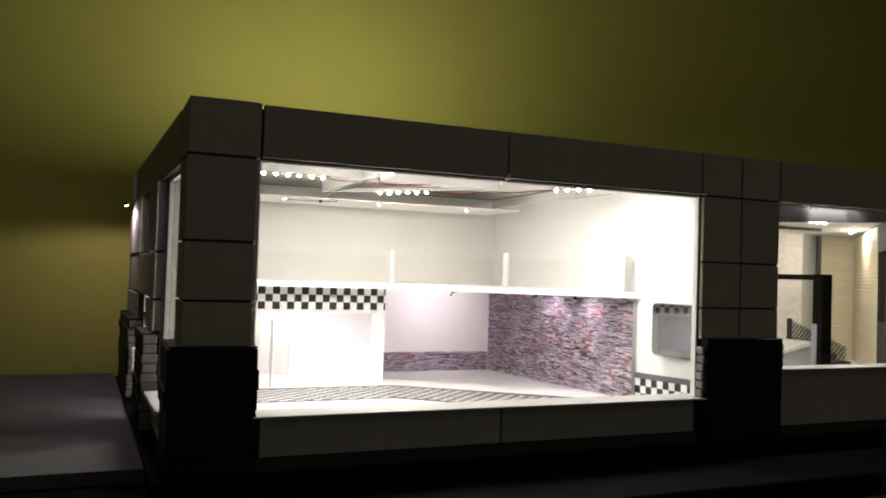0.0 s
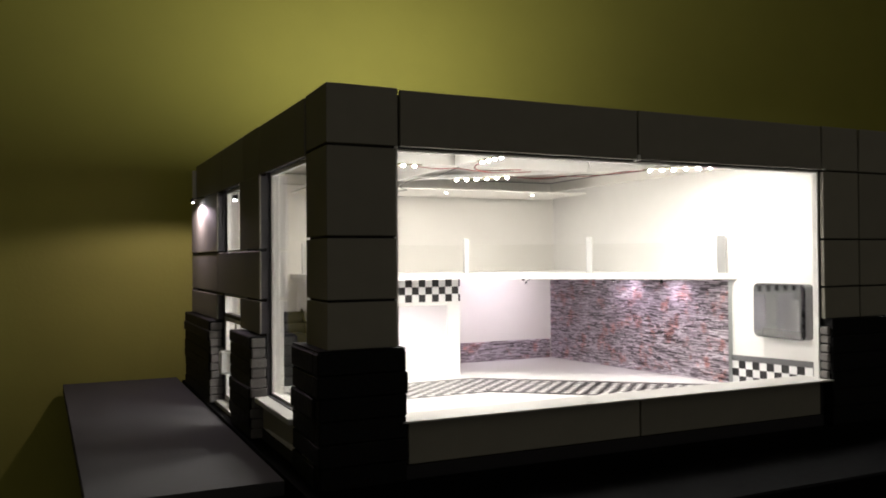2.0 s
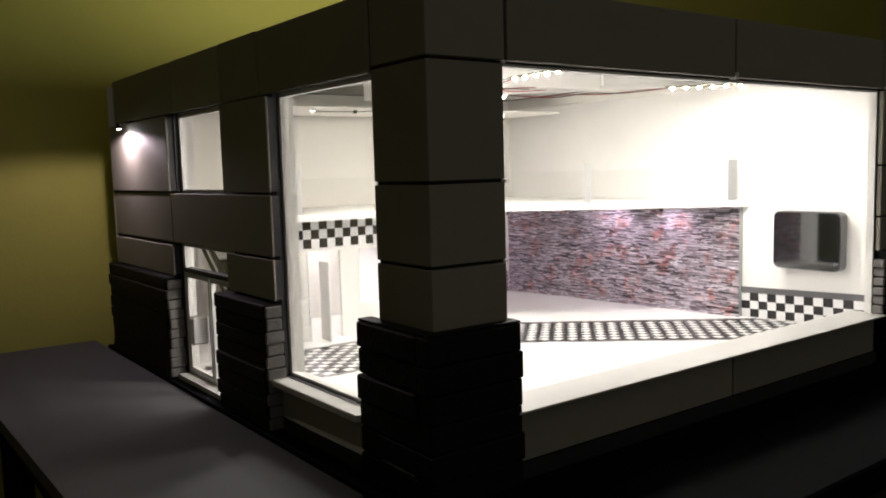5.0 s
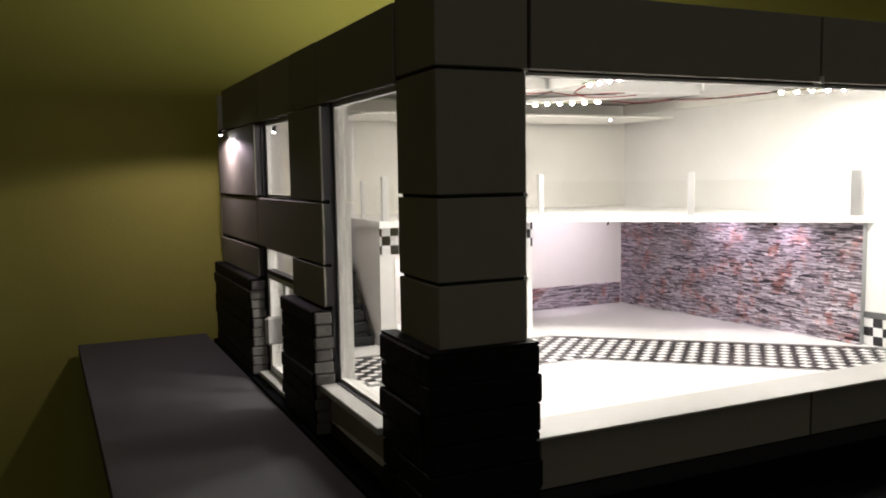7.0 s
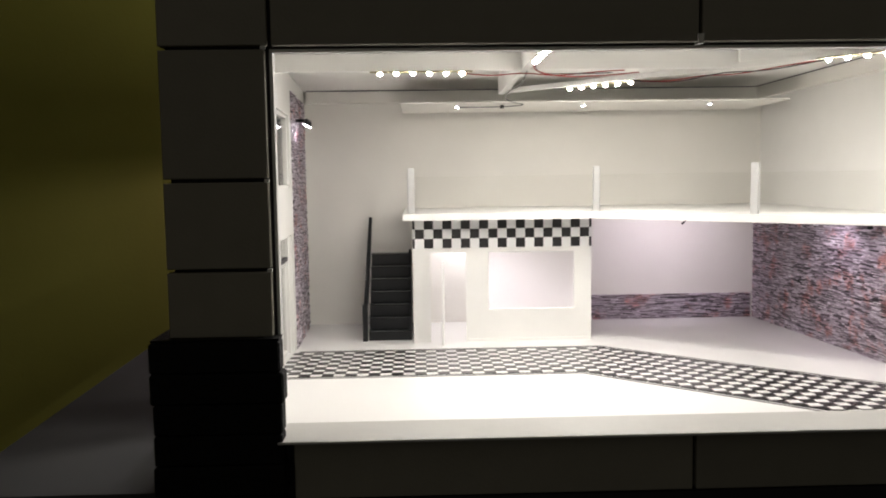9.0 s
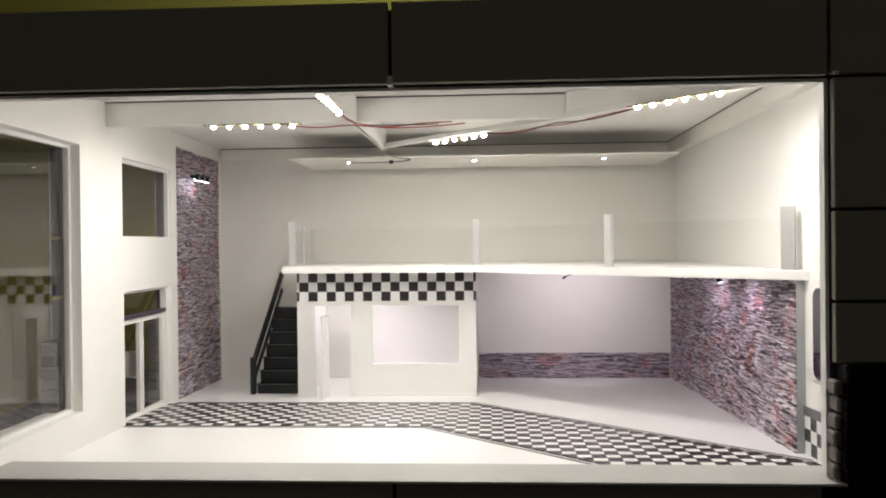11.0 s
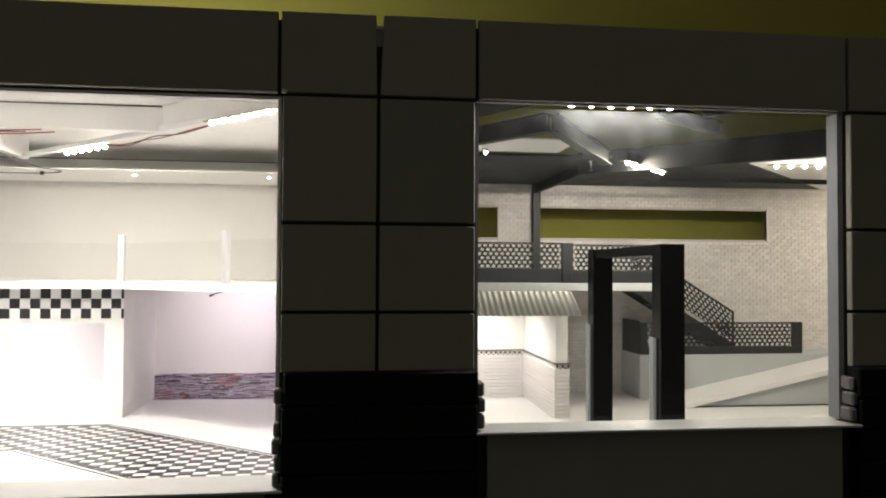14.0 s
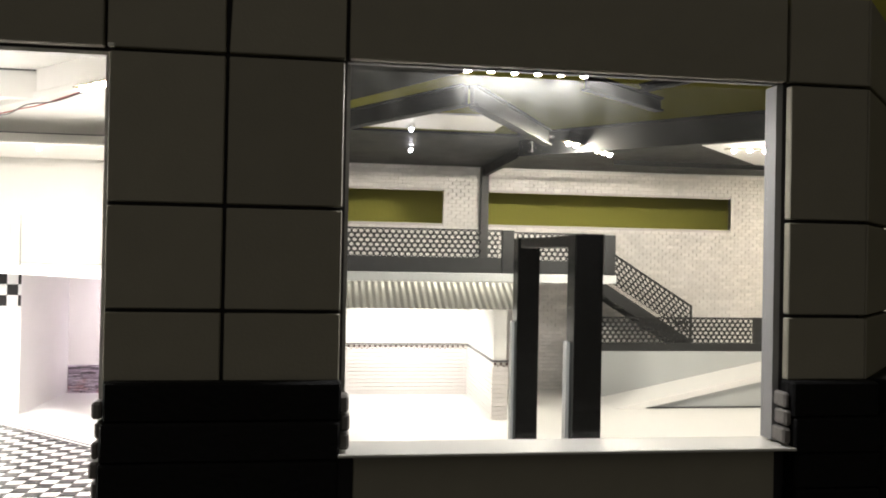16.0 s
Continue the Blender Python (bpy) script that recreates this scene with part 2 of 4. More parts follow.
# pale boards whose cream tone holds the yellow of the strip light
WARMLIT = mat("warm_lit_siding", (0.78, 0.70, 0.50), 0.55, grain=0.05, scale=70, bump=0.1, bscale=300, rand=0.04)
MORTAR = mat("pale_mortar", (0.62, 0.58, 0.57), 0.7, grain=0.06, scale=60)
JAMB = mat("grey_jamb", (0.26, 0.26, 0.27), 0.5, grain=0.06, scale=60)

# ---- building helpers ----
ORIGIN = {}


def box(bm, x0, y0, z0, x1, y1, z1, bevel=0.0):
    vs = [bm.verts.new((x, y, z)) for z in (z0, z1) for y in (y0, y1) for x in (x0, x1)]
    fs = [bm.faces.new([vs[i] for i in f]) for f in ((0, 2, 3, 1), (4, 5, 7, 6), (0, 1, 5, 4), (2, 6, 7, 3), (0, 4, 6, 2), (1, 3, 7, 5))]
    if bevel:
        es = list({e for f in fs for e in f.edges})
        bmesh.ops.bevel(bm, geom=es, offset=bevel, segments=1, affect="EDGES")
    return vs


def prism(bm, pts, z0, z1):
    """An upright prism over a plan outline given anticlockwise."""
    a = [bm.verts.new((x, y, z0)) for x, y in pts]
    b = [bm.verts.new((x, y, z1)) for x, y in pts]
    bm.faces.new(a[::-1])
    bm.faces.new(b)
    n = len(pts)
    for i in range(n):
        bm.faces.new((a[i], a[(i + 1) % n], b[(i + 1) % n], b[i]))


def bar(bm, p, q, w, h, bevel=0.0):
    """A straight bar of section w by h from p to q."""
    p, q = Vector(p), Vector(q)
    d = (q - p).normalized()
    s = d.cross(Vector((0, 0, 1)))
    s = s.normalized() if s.length > 1e-4 else Vector((1, 0, 0))
    u = s.cross(d).normalized()
    vs = [bm.verts.new(c + s * (w / 2 * i) + u * (h / 2 * j)) for c in (p, q) for i, j in ((-1, -1), (1, -1), (1, 1), (-1, 1))]
    fs = [bm.faces.new([vs[i] for i in f]) for f in ((3, 2, 1, 0), (4, 5, 6, 7), (0, 1, 5, 4), (1, 2, 6, 5), (2, 3, 7, 6), (3, 0, 4, 7))]
    if bevel:
        bmesh.ops.bevel(bm, geom=list({e for f in fs for e in f.edges}), offset=bevel, segments=1, affect="EDGES")


def cyl(bm, p, q, r, n=10, r2=None):
    p, q = Vector(p), Vector(q)
    d = (q - p).normalized()
    s = d.orthogonal().normalized()
    u = d.cross(s)
    r2 = r if r2 is None else r2
    a = [bm.verts.new(p + (s * math.cos(2 * math.pi * i / n) + u * math.sin(2 * math.pi * i / n)) * r) for i in range(n)]
    b = [bm.verts.new(q + (s * math.cos(2 * math.pi * i / n) + u * math.sin(2 * math.pi * i / n)) * r2) for i in range(n)]
    bm.faces.new(a[::-1])
    bm.faces.new(b)
    for i in range(n):
        bm.faces.new((a[i], a[(i + 1) % n], b[(i + 1) % n], b[i]))


def shape(kind, *args, **kw):
    bm = bmesh.new()
    kind(bm, *args, **kw)
    return bm


def mesh_of(name, bm, origin, material):
    bmesh.ops.translate(bm, verts=bm.verts, vec=-Vector(origin))
    bmesh.ops.recalc_face_normals(bm, faces=bm.faces)
    me = bpy.data.meshes.new(name)
    bm.to_mesh(me)
    bm.free()
    me.materials.append(material)
    return me


def thing(name, at, label, category, group="", kind="", bm=None, material=None):
    """A top-level thing at a base point; an Empty unless a bmesh in world metres is given."""
    ob = new(name, mesh_of(name, bm, at, material) if bm else None)
    ob.location = at
    ORIGIN[ob] = Vector(at)
    if not bm:
        ob.empty_display_size = 0.02
    return tagged(ob, label, category, group, kind)


def part(name, bm, material, parent, label="", at=None):
    """One mesh object under a thing or a part; bm is in world metres."""
    o = Vector(at) if at else ORIGIN[parent]
    ob = new(name, mesh_of(name, bm, o, material))
    ob.parent = parent
    ob.location = o - ORIGIN[parent]
    ORIGIN[ob] = o
    return tagged(ob, label)


def piece(name, me, at, parent):
    """A repeat of a small piece that shares its mesh."""
    ob = new(name, me)
    ob.parent = parent
    ob.location = Vector(at) - ORIGIN[parent]
    return ob


def structure(name, bm, material, label, category):
    return thing(name, (0, 0, 0), label, category, kind="structure", bm=bm, material=material)


def boxes(*rows, bevel=0.0):
    bm = bmesh.new()
    for r in rows:
        box(bm, *r, bevel=bevel)
    return bm


def tube(name, pts, r, material, parent):
    """A wire through points, as a mesh tube with soft bends."""
    pts = [Vector(p) for p in pts]
    fine = []
    for i in range(len(pts) - 1):
        a, b, c, d = pts[max(i - 1, 0)], pts[i], pts[i + 1], pts[min(i + 2, len(pts) - 1)]
        for k in range(6):
            t = k / 6
            fine.append(0.5 * (2 * b + (c - a) * t + (2 * a - 5 * b + 4 * c - d) * t * t + (3 * b - a - 3 * c + d) * t ** 3))
    fine.append(pts[-1])
    bm = bmesh.new()
    rings = []
    for i, p in enumerate(fine):
        d = (fine[min(i + 1, len(fine) - 1)] - fine[max(i - 1, 0)]).normalized()
        s = d.cross(Vector((0, 0, 1)))
        s = s.normalized() if s.length > 1e-3 else Vector((1, 0, 0))
        u = s.cross(d)
        rings.append([bm.verts.new(p + (s * math.cos(a) + u * math.sin(a)) * r) for a in (i2 * math.pi / 3 for i2 in range(6))])
    for a, b in zip(rings, rings[1:]):
        for i in range(6):
            bm.faces.new((a[i], a[(i + 1) % 6], b[(i + 1) % 6], b[i]))
    return part(name, bm, material, parent)


# ---- the room round the model ----
FLOOR, SLABZ = 0.0315, 0.276
structure("wall_north", shape(box, -2.2, 2.42, -0.75, 3.6, 2.52, 2.0), GREEN, "olive green painted plaster wall behind the model", "wall")
structure("wall_west", shape(box, -2.3, -2.2, -0.75, -2.2, 2.52, 2.0), ROOMW, "plain painted room wall", "wall")
structure("wall_east", shape(box, 3.6, -2.2, -0.75, 3.7, 2.52, 2.0), ROOMW, "plain painted room wall", "wall")
structure("ceiling", shape(box, -2.3, 0.9, 2.0, 3.7, 2.52, 2.1), ROOMW, "plain room ceiling", "ceiling")
structure("floor", shape(box, -2.3, -2.2, -0.85, 3.7, 2.52, -0.75), ROOMF, "dark room floor", "floor")
table = thing("table", (1.3, 1.75, -0.75), "black cloth-covered table under the model building", "table")
part("tabletop", shape(box, -0.135, 1.02, -0.04, 2.9, 2.40, 0.0, bevel=0.003), CLOTH, table)
for tx in (-0.08, 2.84):
    for ty in (1.08, 2.34):
        part("leg", shape(box, tx - 0.025, ty - 0.025, -0.75, tx + 0.025, ty + 0.025, -0.04, bevel=0.002), CLOTH, table)
pad = thing("forecourt_board", (0, 1.8, 0), "dark grey felt-like board laid as the forecourt", "board", bm=shape(prism, [(-0.132, 1.30), (0.1192, 1.30), (0.0955, 2.40), (-0.173, 2.40)], 0.0, 0.02), material=FELT)
plinth = thing("base_board", (1.3, 1.7, 0), "black base board that carries the model building", "board", bm=shape(prism, [(0.1215, 1.186), (2.86, 1.186), (2.86, 2.40), (2.30, 2.40), (2.30, 2.30), (0.0985, 2.30)], 0.0, 0.026), material=CLOTH)

# ---- shell of the model ----
INX, INY = 0.170, 1.229      # inner faces of the side and front walls
RX = 1.165                   # showroom's far side wall
BY = 2.25                    # back wall
W1, W2 = (0.256, 1.068, 0.1045, 0.478), (1.257, 1.648, 0.1540, 0.480)

front = boxes(
    (0.160, 1.219, 0.026, W1[0], INY, 0.530),
    (W1[0], 1.219, 0.026, W1[1], INY, W1[2]),
    (W1[0], 1.219, W1[3], W1[1], INY, 0.530),
    (W1[1], 1.219, 0.026, W2[0], INY, 0.530),
    (W2[0], 1.219, 0.026, W2[1], INY, W2[2]),
    (W2[0], 1.219, W2[3], W2[1], INY, 0.530),
    (W2[1], 1.219, 0.026, 1.7230, INY, 0.530),
)
wall_s = structure("wall_south", front, CORE, "dark cardboard front wall clad in grey panels", "wall")
lin = 0.0025
structure("wall_south_lining", boxes(
    (INX, INY, FLOOR, W1[0], INY + lin, 0.55), (W1[0], INY, FLOOR, W1[1], INY + lin, W1[2]), (W1[0], INY, W1[3], W1[1], INY + lin, 0.55),
    (W1[1], INY, FLOOR, RX, INY + lin, 0.55)), WHITE, "white inner face of the showroom front wall", "wall")

# side wall openings: y0, y1, z0, z1
SW = (1.314, 1.552, 0.098, 0.474)     # big side window
UW = (1.698, 1.925, 0.343, 0.472)     # upper window
DW = (1.700, 1.920, 0.034, 0.257)     # doorway
x0, x1 = 0.159, 0.1675


def wedge(m):
    """The inner side face leans further into the room towards the front."""
    for v in m.verts:
        if v.co.x > x1 + 0.001:
            v.co.x += (BY - v.co.y) * 0.026
    return m


YE = 2.250                    # far end of the side facade
side = boxes(
    (x0 + 0.0045, 1.243, 0.026, x1, SW[0], 0.530),
    (x0, SW[0], 0.026, x1, SW[1], SW[2]), (x0, SW[0], SW[3], x1, SW[1], 0.530),
    (x0, SW[1], 0.026, x1, UW[0], 0.530),
    (x0, UW[0], 0.026, x1, DW[0], UW[2]), (x0, DW[0], DW[3], x1, DW[1], UW[2]), (x0, DW[1], 0.026, x1, UW[1], UW[2]),
    (x0, UW[0], UW[3], x1, UW[1], 0.530),
    (x0, UW[1], 0.026, x1, YE, 0.530), (x0, DW[0], 0.026, x1, DW[1], DW[2]),
)
wall_w = structure("wall_side", side, REVEAL, "dark cardboard side wall with windows and a doorway", "wall")
lining = structure("wall_side_lining", wedge(boxes(
    (x1, INY + lin, FLOOR, INX, SW[0], 0.55), (x1, SW[0], FLOOR, INX, SW[1], SW[2]), (x1, SW[0], SW[3], INX, SW[1], 0.55),
    (x1, SW[1], FLOOR, INX, UW[0], 0.55), (x1, UW[0], FLOOR, INX, DW[0], UW[2]), (x1, DW[0], DW[3], INX, DW[1], UW[2]), (x1, DW[1], FLOOR, INX, UW[1], UW[2]),
    (x1, UW[0], UW[3], INX, UW[1], 0.55), (x1, UW[1], FLOOR, INX, BY, 0.55))), WHITE, "white inner face of the showroom side wall", "wall")
structure("wall_back", boxes((0.120, BY, 0.026, RX, BY + 0.012, 0.548)), WALLW, "off-white back wall of the showroom", "wall")
structure("wall_partition", boxes((RX, INY, 0.026, RX + 0.010, BY + 0.012, 0.548)), WHITE, "white partition wall beside the showroom", "wall")
# the showroom floor rises a little towards the front
SLOPE = Matrix.Translation((0, BY, 0.0285)) @ pose(0, 0, 0, -1.604, 0, 0) @ Matrix.Translation((0, -BY, -FLOOR))
floor_s = structure("floor_showroom", boxes((0.142, INY + lin, 0.026, RX, BY, FLOOR)), GLOSSW, "glossy white showroom floor", "floor")
floor_s.matrix_basis = SLOPE @ Matrix.Translation(floor_s.location)

# ---- grey cladding ----
G = 0.0016


def panel(x0, y0, z0, x1, y1, z1, parent):
    c = ((x0 + x1) / 2, (y0 + y1) / 2, (z0 + z1) / 2)
    return part("panel", shape(box, x0, y0, z0, x1, y1, z1, bevel=0.0009), PANEL, parent, at=c)


ZJ = (0.213, 0.271, 0.356, 0.4785, 0.559)
cornice = thing("cornice", (0.66, 1.213, 0.48), "grey panelled parapet band above the windows", "cornice", kind="structure")
XJ = (0.258, 0.661, 1.066, 1.1605, 1.257, 1.648, 1.7270)
for a, b in zip(XJ, XJ[1:]):
    g0 = 0.0016 if abs(a - 1.1605) < 1e-3 else G
    g1 = 0.0016 if abs(b - 1.1605) < 1e-3 else G
    ob = panel(a + g0, 1.210, ZJ[3] + G, b - g1, 1.2185, ZJ[4] - 0.002 * random.random(), cornice)
    for v in ob.data.vertices:
        # the joint over the middle pillar gapes towards the top
        if v.co.z > 0 and abs(v.co.x + ob.matrix_basis.translation.x + ORIGIN[cornice].x - 1.1605) < 0.006:
            v.co.x += 0.0030 if v.co.x < 0 else -0.0012
YJ = (1.3125, 1.585, 1.718, 1.92, YE)
cornice_s = thing("cornice_side", (0.154, 1.8, 0.48), "grey panelled parapet band along the side facade", "cornice", kind="structure")
for a, b in zip(YJ, YJ[1:]):
    panel(0.1555, a + G, 0.472 + G, 0.1588, b - G, ZJ[4] - 0.002 * random.random(), cornice_s)
part("backing", boxes((0.159, 1.3105, 0.5302, 0.166, YE, 0.552)), CORE, cornice_s)
# backing that closes the band behind the panel joints, open at the one wide joint
part("backing", boxes((0.160, 1.219, 0.5302, 1.1575, 1.226, 0.552), (1.166, 1.219, 0.5302, 1.720, 1.226, 0.552)), CORE, cornice)


def corner_block(z0, z1, parent, hi):
    bm = bmesh.new()
    prism(bm, [(0.155, 1.210), (0.2555 if hi else 0.2530, 1.210), (0.2555 if hi else 0.2530, 1.2185), (0.1600, 1.2185), (0.1600, 1.3125), (0.155, 1.3125)], z0, z1)
    bmesh.ops.bevel(bm, geom=[e for e in bm.edges], offset=0.0009, segments=1, affect="EDGES")
    return part("panel", bm, PANEL, parent, at=(0.2, 1.25, (z0 + z1) / 2))


corner = thing("corner_pillar", (0.2, 1.25, 0.026), "grey panelled corner pillar on a black stone base", "pillar", kind="structure")
zz = (0.205, ZJ[1], ZJ[2], ZJ[3], 0.5595)
for a, b in zip(zz, zz[1:]):
    corner_block(a + 0.0018, b - (0.0018 if b < 0.55 else 0), corner, b > 0.5)
part("core", boxes((0.1668, 1.2262, 0.5302, 0.245, 1.31, 0.550), (0.1600, 1.2190, 0.026, 0.1632, 1.3105, 0.530)), CORE, corner)


def pillar(name, xs, label):
    t = thing(name, ((xs[0] + xs[-1]) / 2, 1.214, 0.026), label, "pillar", kind="structure")
    for a, b in zip(xs, xs[1:]):
        for c, d in zip(ZJ[:3], ZJ[1:4]):
            panel(a + G, 1.210, c + G, b - G, 1.2185, d - G, t)
    return t


mid = pillar("pillar_middle", (1.068, 1.1605, 1.2565), "grey panelled pillar between two windows on a black stone base")
end = pillar("pillar_end", (1.649, 1.7270), "grey panelled pillar beside the workshop window")
# the facade turns away past the end pillar; built along x, then turned
TURNED = Matrix.Translation((1.7275, 1.2100, 0)) @ pose(0, 0, 0, 0, 0, 45)
angled = structure("wall_angled", boxes(
    (0.010, 0.009, 0.026, 0.150, 0.030, 0.552), (0.150, 0.009, 0.026, 0.800, 0.030, 0.212), (0.150, 0.009, 0.425, 0.800, 0.030, 0.552),
    (0.800, 0.009, 0.026, 1.500, 0.030, 0.552)), CORE, "dark end wall turned away from the front with a long window", "wall")
angled.matrix_basis = TURNED @ Matrix.Translation(angled.location)
angled_clad = thing("cladding_angled", (0.4, 0, 0.026), "grey panels on the turned end wall", "cladding", kind="structure")
for a, b in ((0.0002, 0.16), (0.16, 0.60), (0.60, 1.05), (1.05, 1.50)):
    panel(a, 0.0, ZJ[3] + G, b - G, 0.0085, ZJ[4], angled_clad)
for c, d in zip(ZJ[:3], ZJ[1:4]):
    panel(0.0002, 0.0, c + G, 0.150, 0.0085, d - G, angled_clad)
    panel(0.802, 0.0, c + G, 1.50, 0.0085, d - G, angled_clad)
panel(0.152, 0.0, 0.427, 0.800, 0.0085, ZJ[3] - G, angled_clad)
panel(0.152, 0.0, 0.060, 0.800, 0.0085, 0.205, angled_clad)
angled_clad.matrix_basis = TURNED @ Matrix.Translation(angled_clad.location)
inner = thing("lining_angled", (1.15, 0.0315, 0.026), "boards inside the turned end wall, cream for the warm light", "cladding", kind="structure")
z = FLOOR + 0.0005
while z < 0.505:
    part("board", shape(box, 0.802, 0.0303, z, 1.490, 0.0325, z + 0.0112), WARMLIT, inner, at=(1.15, 0.0315, z))
    z += 0.0122
inner.matrix_basis = TURNED @ Matrix.Translation(inner.location)
side_clad = thing("side_cladding", (0.154, 1.95, 0.2), "grey panels on the side facade, bevelled edges", "cladding", kind="structure")


def plate(x, y0, z0, y1, z1):
    """A thin grey plate on a dark spacer."""
    panel(x, y0, z0, x + 0.0035, y1, z1, side_clad)
    part("spacer", shape(box, x + 0.0036, y0 + 0.0012, z0 + 0.0012, 0.1588, y1 - 0.0012, z1 - 0.0012), REVEAL, side_clad)


CY0, CY1 = 1.545, 1.697
plate(0.145, CY0, 0.343 + G, CY1, 0.471 - G)
plate(0.145, CY0, 0.258 + G, CY1, 0.343 - G)
plate(0.145, CY0, 0.200 + G, CY1, 0.258 - G)
plate(0.145, UW[1] + G, 0.343 + G, YE, 0.471 - G)
plate(0.147, CY1 + G, 0.259, UW[1] - G, 0.343 - G)
plate(0.147, UW[1] + G, 0.258 + G, YE, 0.343 - G)
plate(0.145, UW[1] + G, 0.200 + G, YE, 0.255 - G)
panel(0.150, 1.336, 0.046, 0.1585, SW[1] - 0.004, 0.0880, side_clad)
part("skirting", boxes((0.149, 1.336, 0.026, 0.1585, SW[1] - 0.004, 0.0448)), CORE, side_clad)
apron = thing("window_apron", (0.66, 1.214, 0.03), "grey panels below the showroom window", "cladding", kind="structure")
for a, b in ((0.2675, 0.661), (0.661, 1.058)):
    panel(a + G, 1.2105, 0.046, b - G, 1.2185, 0.1035, apron)
panel(1.268, 1.2105, 0.046, 1.640, 1.2185, 0.1530, apron)
part("skirting", boxes((0.262, 1.2085, 0.026, 1.062, 1.2185, 0.0448), (1.268, 1.2085, 0.026, 1.640, 1.2185, 0.0448)), CORE, apron)

# ---- black stone bases, course by course ----


def rough_stone(bm, x0, y0, z0, x1, y1, z1):
    j = lambda s: random.uniform(-s, s)  # noqa: E731
    box(bm, x0 + j(0.0022), y0 + j(0.0009), z0, x1 + j(0.0022), y1 + j(0.0009), z1, bevel=0.0018)


def stone_base(name, x0, y0, x1, y1, top, courses, per, label):
    t = thing(name, ((x0 + x1) / 2, (y0 + y1) / 2, 0.026), label, "stone base", kind="structure")
    z = 0.0262
    h = (top - z) / courses
    along_x = (x1 - x0) > (y1 - y0)
    for c in range(courses):
        cuts = [0] + sorted(random.uniform(0.2, 0.8) if per == 2 else (i + random.uniform(-0.25, 0.25)) / per for i in range(1, per)) + [1]
        for a, b in zip(cuts, cuts[1:]):
            bm = bmesh.new()
            if along_x:
                rough_stone(bm, x0 + (x1 - x0) * a, y0, z, x0 + (x1 - x0) * b - 0.0004, y1, z + h - 0.0005)
            else:
                rough_stone(bm, x0, y0 + (y1 - y0) * a, z, x1, y0 + (y1 - y0) * b - 0.0004, z + h - 0.0005)
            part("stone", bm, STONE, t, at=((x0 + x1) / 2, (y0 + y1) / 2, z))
        z += h
    return t


sc = stone_base("stone_base", 0.138, 1.196, 0.262, 1.2185, 0.205, 6, 1, "black split-stone cladding round the corner pillar")
for c in range(6):
    h = (0.205 - 0.0262) / 6
    bm = bmesh.new()
    rough_stone(bm, 0.138, 1.2186, 0.027 + c * h, 0.1585, 1.335, 0.0254 + (c + 1) * h)
    part("stone", bm, STONE, sc)
part("cap", boxes((0.140, 1.198, 0.2052, 0.260, 1.2184, 0.2075), (0.140, 1.2186, 0.2052, 0.1578, 1.333, 0.2075)), STONE, sc)
stone_base("stone_base", 1.0715, 1.196, 1.2555, 1.2185, 0.216, 6, 1, "black split-stone cladding on the middle pillar")
stone_base("stone_base", 1.6500, 1.196, 1.7330, 1.2185, 0.215, 6, 1, "black split-stone cladding on the end pillar")
turned_base = stone_base("stone_base", 0.012, -0.014, 0.160, 0.0085, 0.215, 6, 1, "black split-stone cladding on the turned end wall")
turned_base.matrix_basis = TURNED @ Matrix.Translation(turned_base.location)
sb1 = stone_base("stone_base", 0.129, 1.548, 0.1575, 1.716, 0.198, 8, 1, "black split-stone block beside the doorway")
sb2 = stone_base("stone_base", 0.129, 1.926, 0.1575, 2.262, 0.200, 8, 1, "long black split-stone block beside the doorway")
# block ends take the paler grey that paints the light on them
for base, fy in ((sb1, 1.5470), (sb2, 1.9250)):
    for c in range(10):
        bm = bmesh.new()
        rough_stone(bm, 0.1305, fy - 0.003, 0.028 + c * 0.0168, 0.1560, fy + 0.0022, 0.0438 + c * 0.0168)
        part("stone", bm, LITSPLIT, base, "split-stone end face in a lit grey" if c == 0 else "")
# rough side faces of the pillars' stone that show in the window reveals, coloured as lit
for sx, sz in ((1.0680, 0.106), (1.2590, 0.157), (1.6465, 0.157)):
    t = thing("stone_return", (sx, 1.214, sz), "split-stone return in the window reveal, in a lit grey", "stone base", kind="structure")
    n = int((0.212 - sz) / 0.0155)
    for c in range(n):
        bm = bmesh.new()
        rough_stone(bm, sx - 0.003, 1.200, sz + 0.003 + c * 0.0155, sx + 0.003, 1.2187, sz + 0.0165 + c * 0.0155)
        part("stone", bm, LITSPLIT, t)

# ---- windows of the shell ----
win1 = thing("window_1", (0.66, 1.22, W1[2]), "wide showroom window opening with a pale sill and white frame", "window", kind="structure")
part("window_sill", shape(box, 0.256, 1.196, 0.1050, 1.074, 1.258, 0.1076, bevel=0.0006), SILL, win1)
part("window_frame", boxes((W1[0], 1.2195, 0.1080, W1[0] + 0.0030, 1.231, W1[3] - 0.0032), (W1[1] - 0.0035, 1.2195, 0.1080, W1[1], 1.231, W1[3] - 0.0032), (W1[0], 1.2195, W1[3] - 0.003, W1[1], 1.231, W1[3])), WHITE, win1)
part("clip", boxes((0.6585, 1.2075, 0.478, 0.6635, 1.2195, 0.487)), WHITE, win1)
for cx, cz in ((0.252, 0.478), (0.252, 0.3555), (0.252, 0.271), (1.071, 0.481)):
    part("pin", shape(box, cx - 0.0022, 1.2075, cz - 0.0016, cx + 0.0026, 1.2105, cz + 0.0016, bevel=0.0004), WHITE, win1)
win2 = thing("window_2", (1.45, 1.22, W2[2]), "workshop window with clear acrylic pane and pale frame", "window", kind="structure")
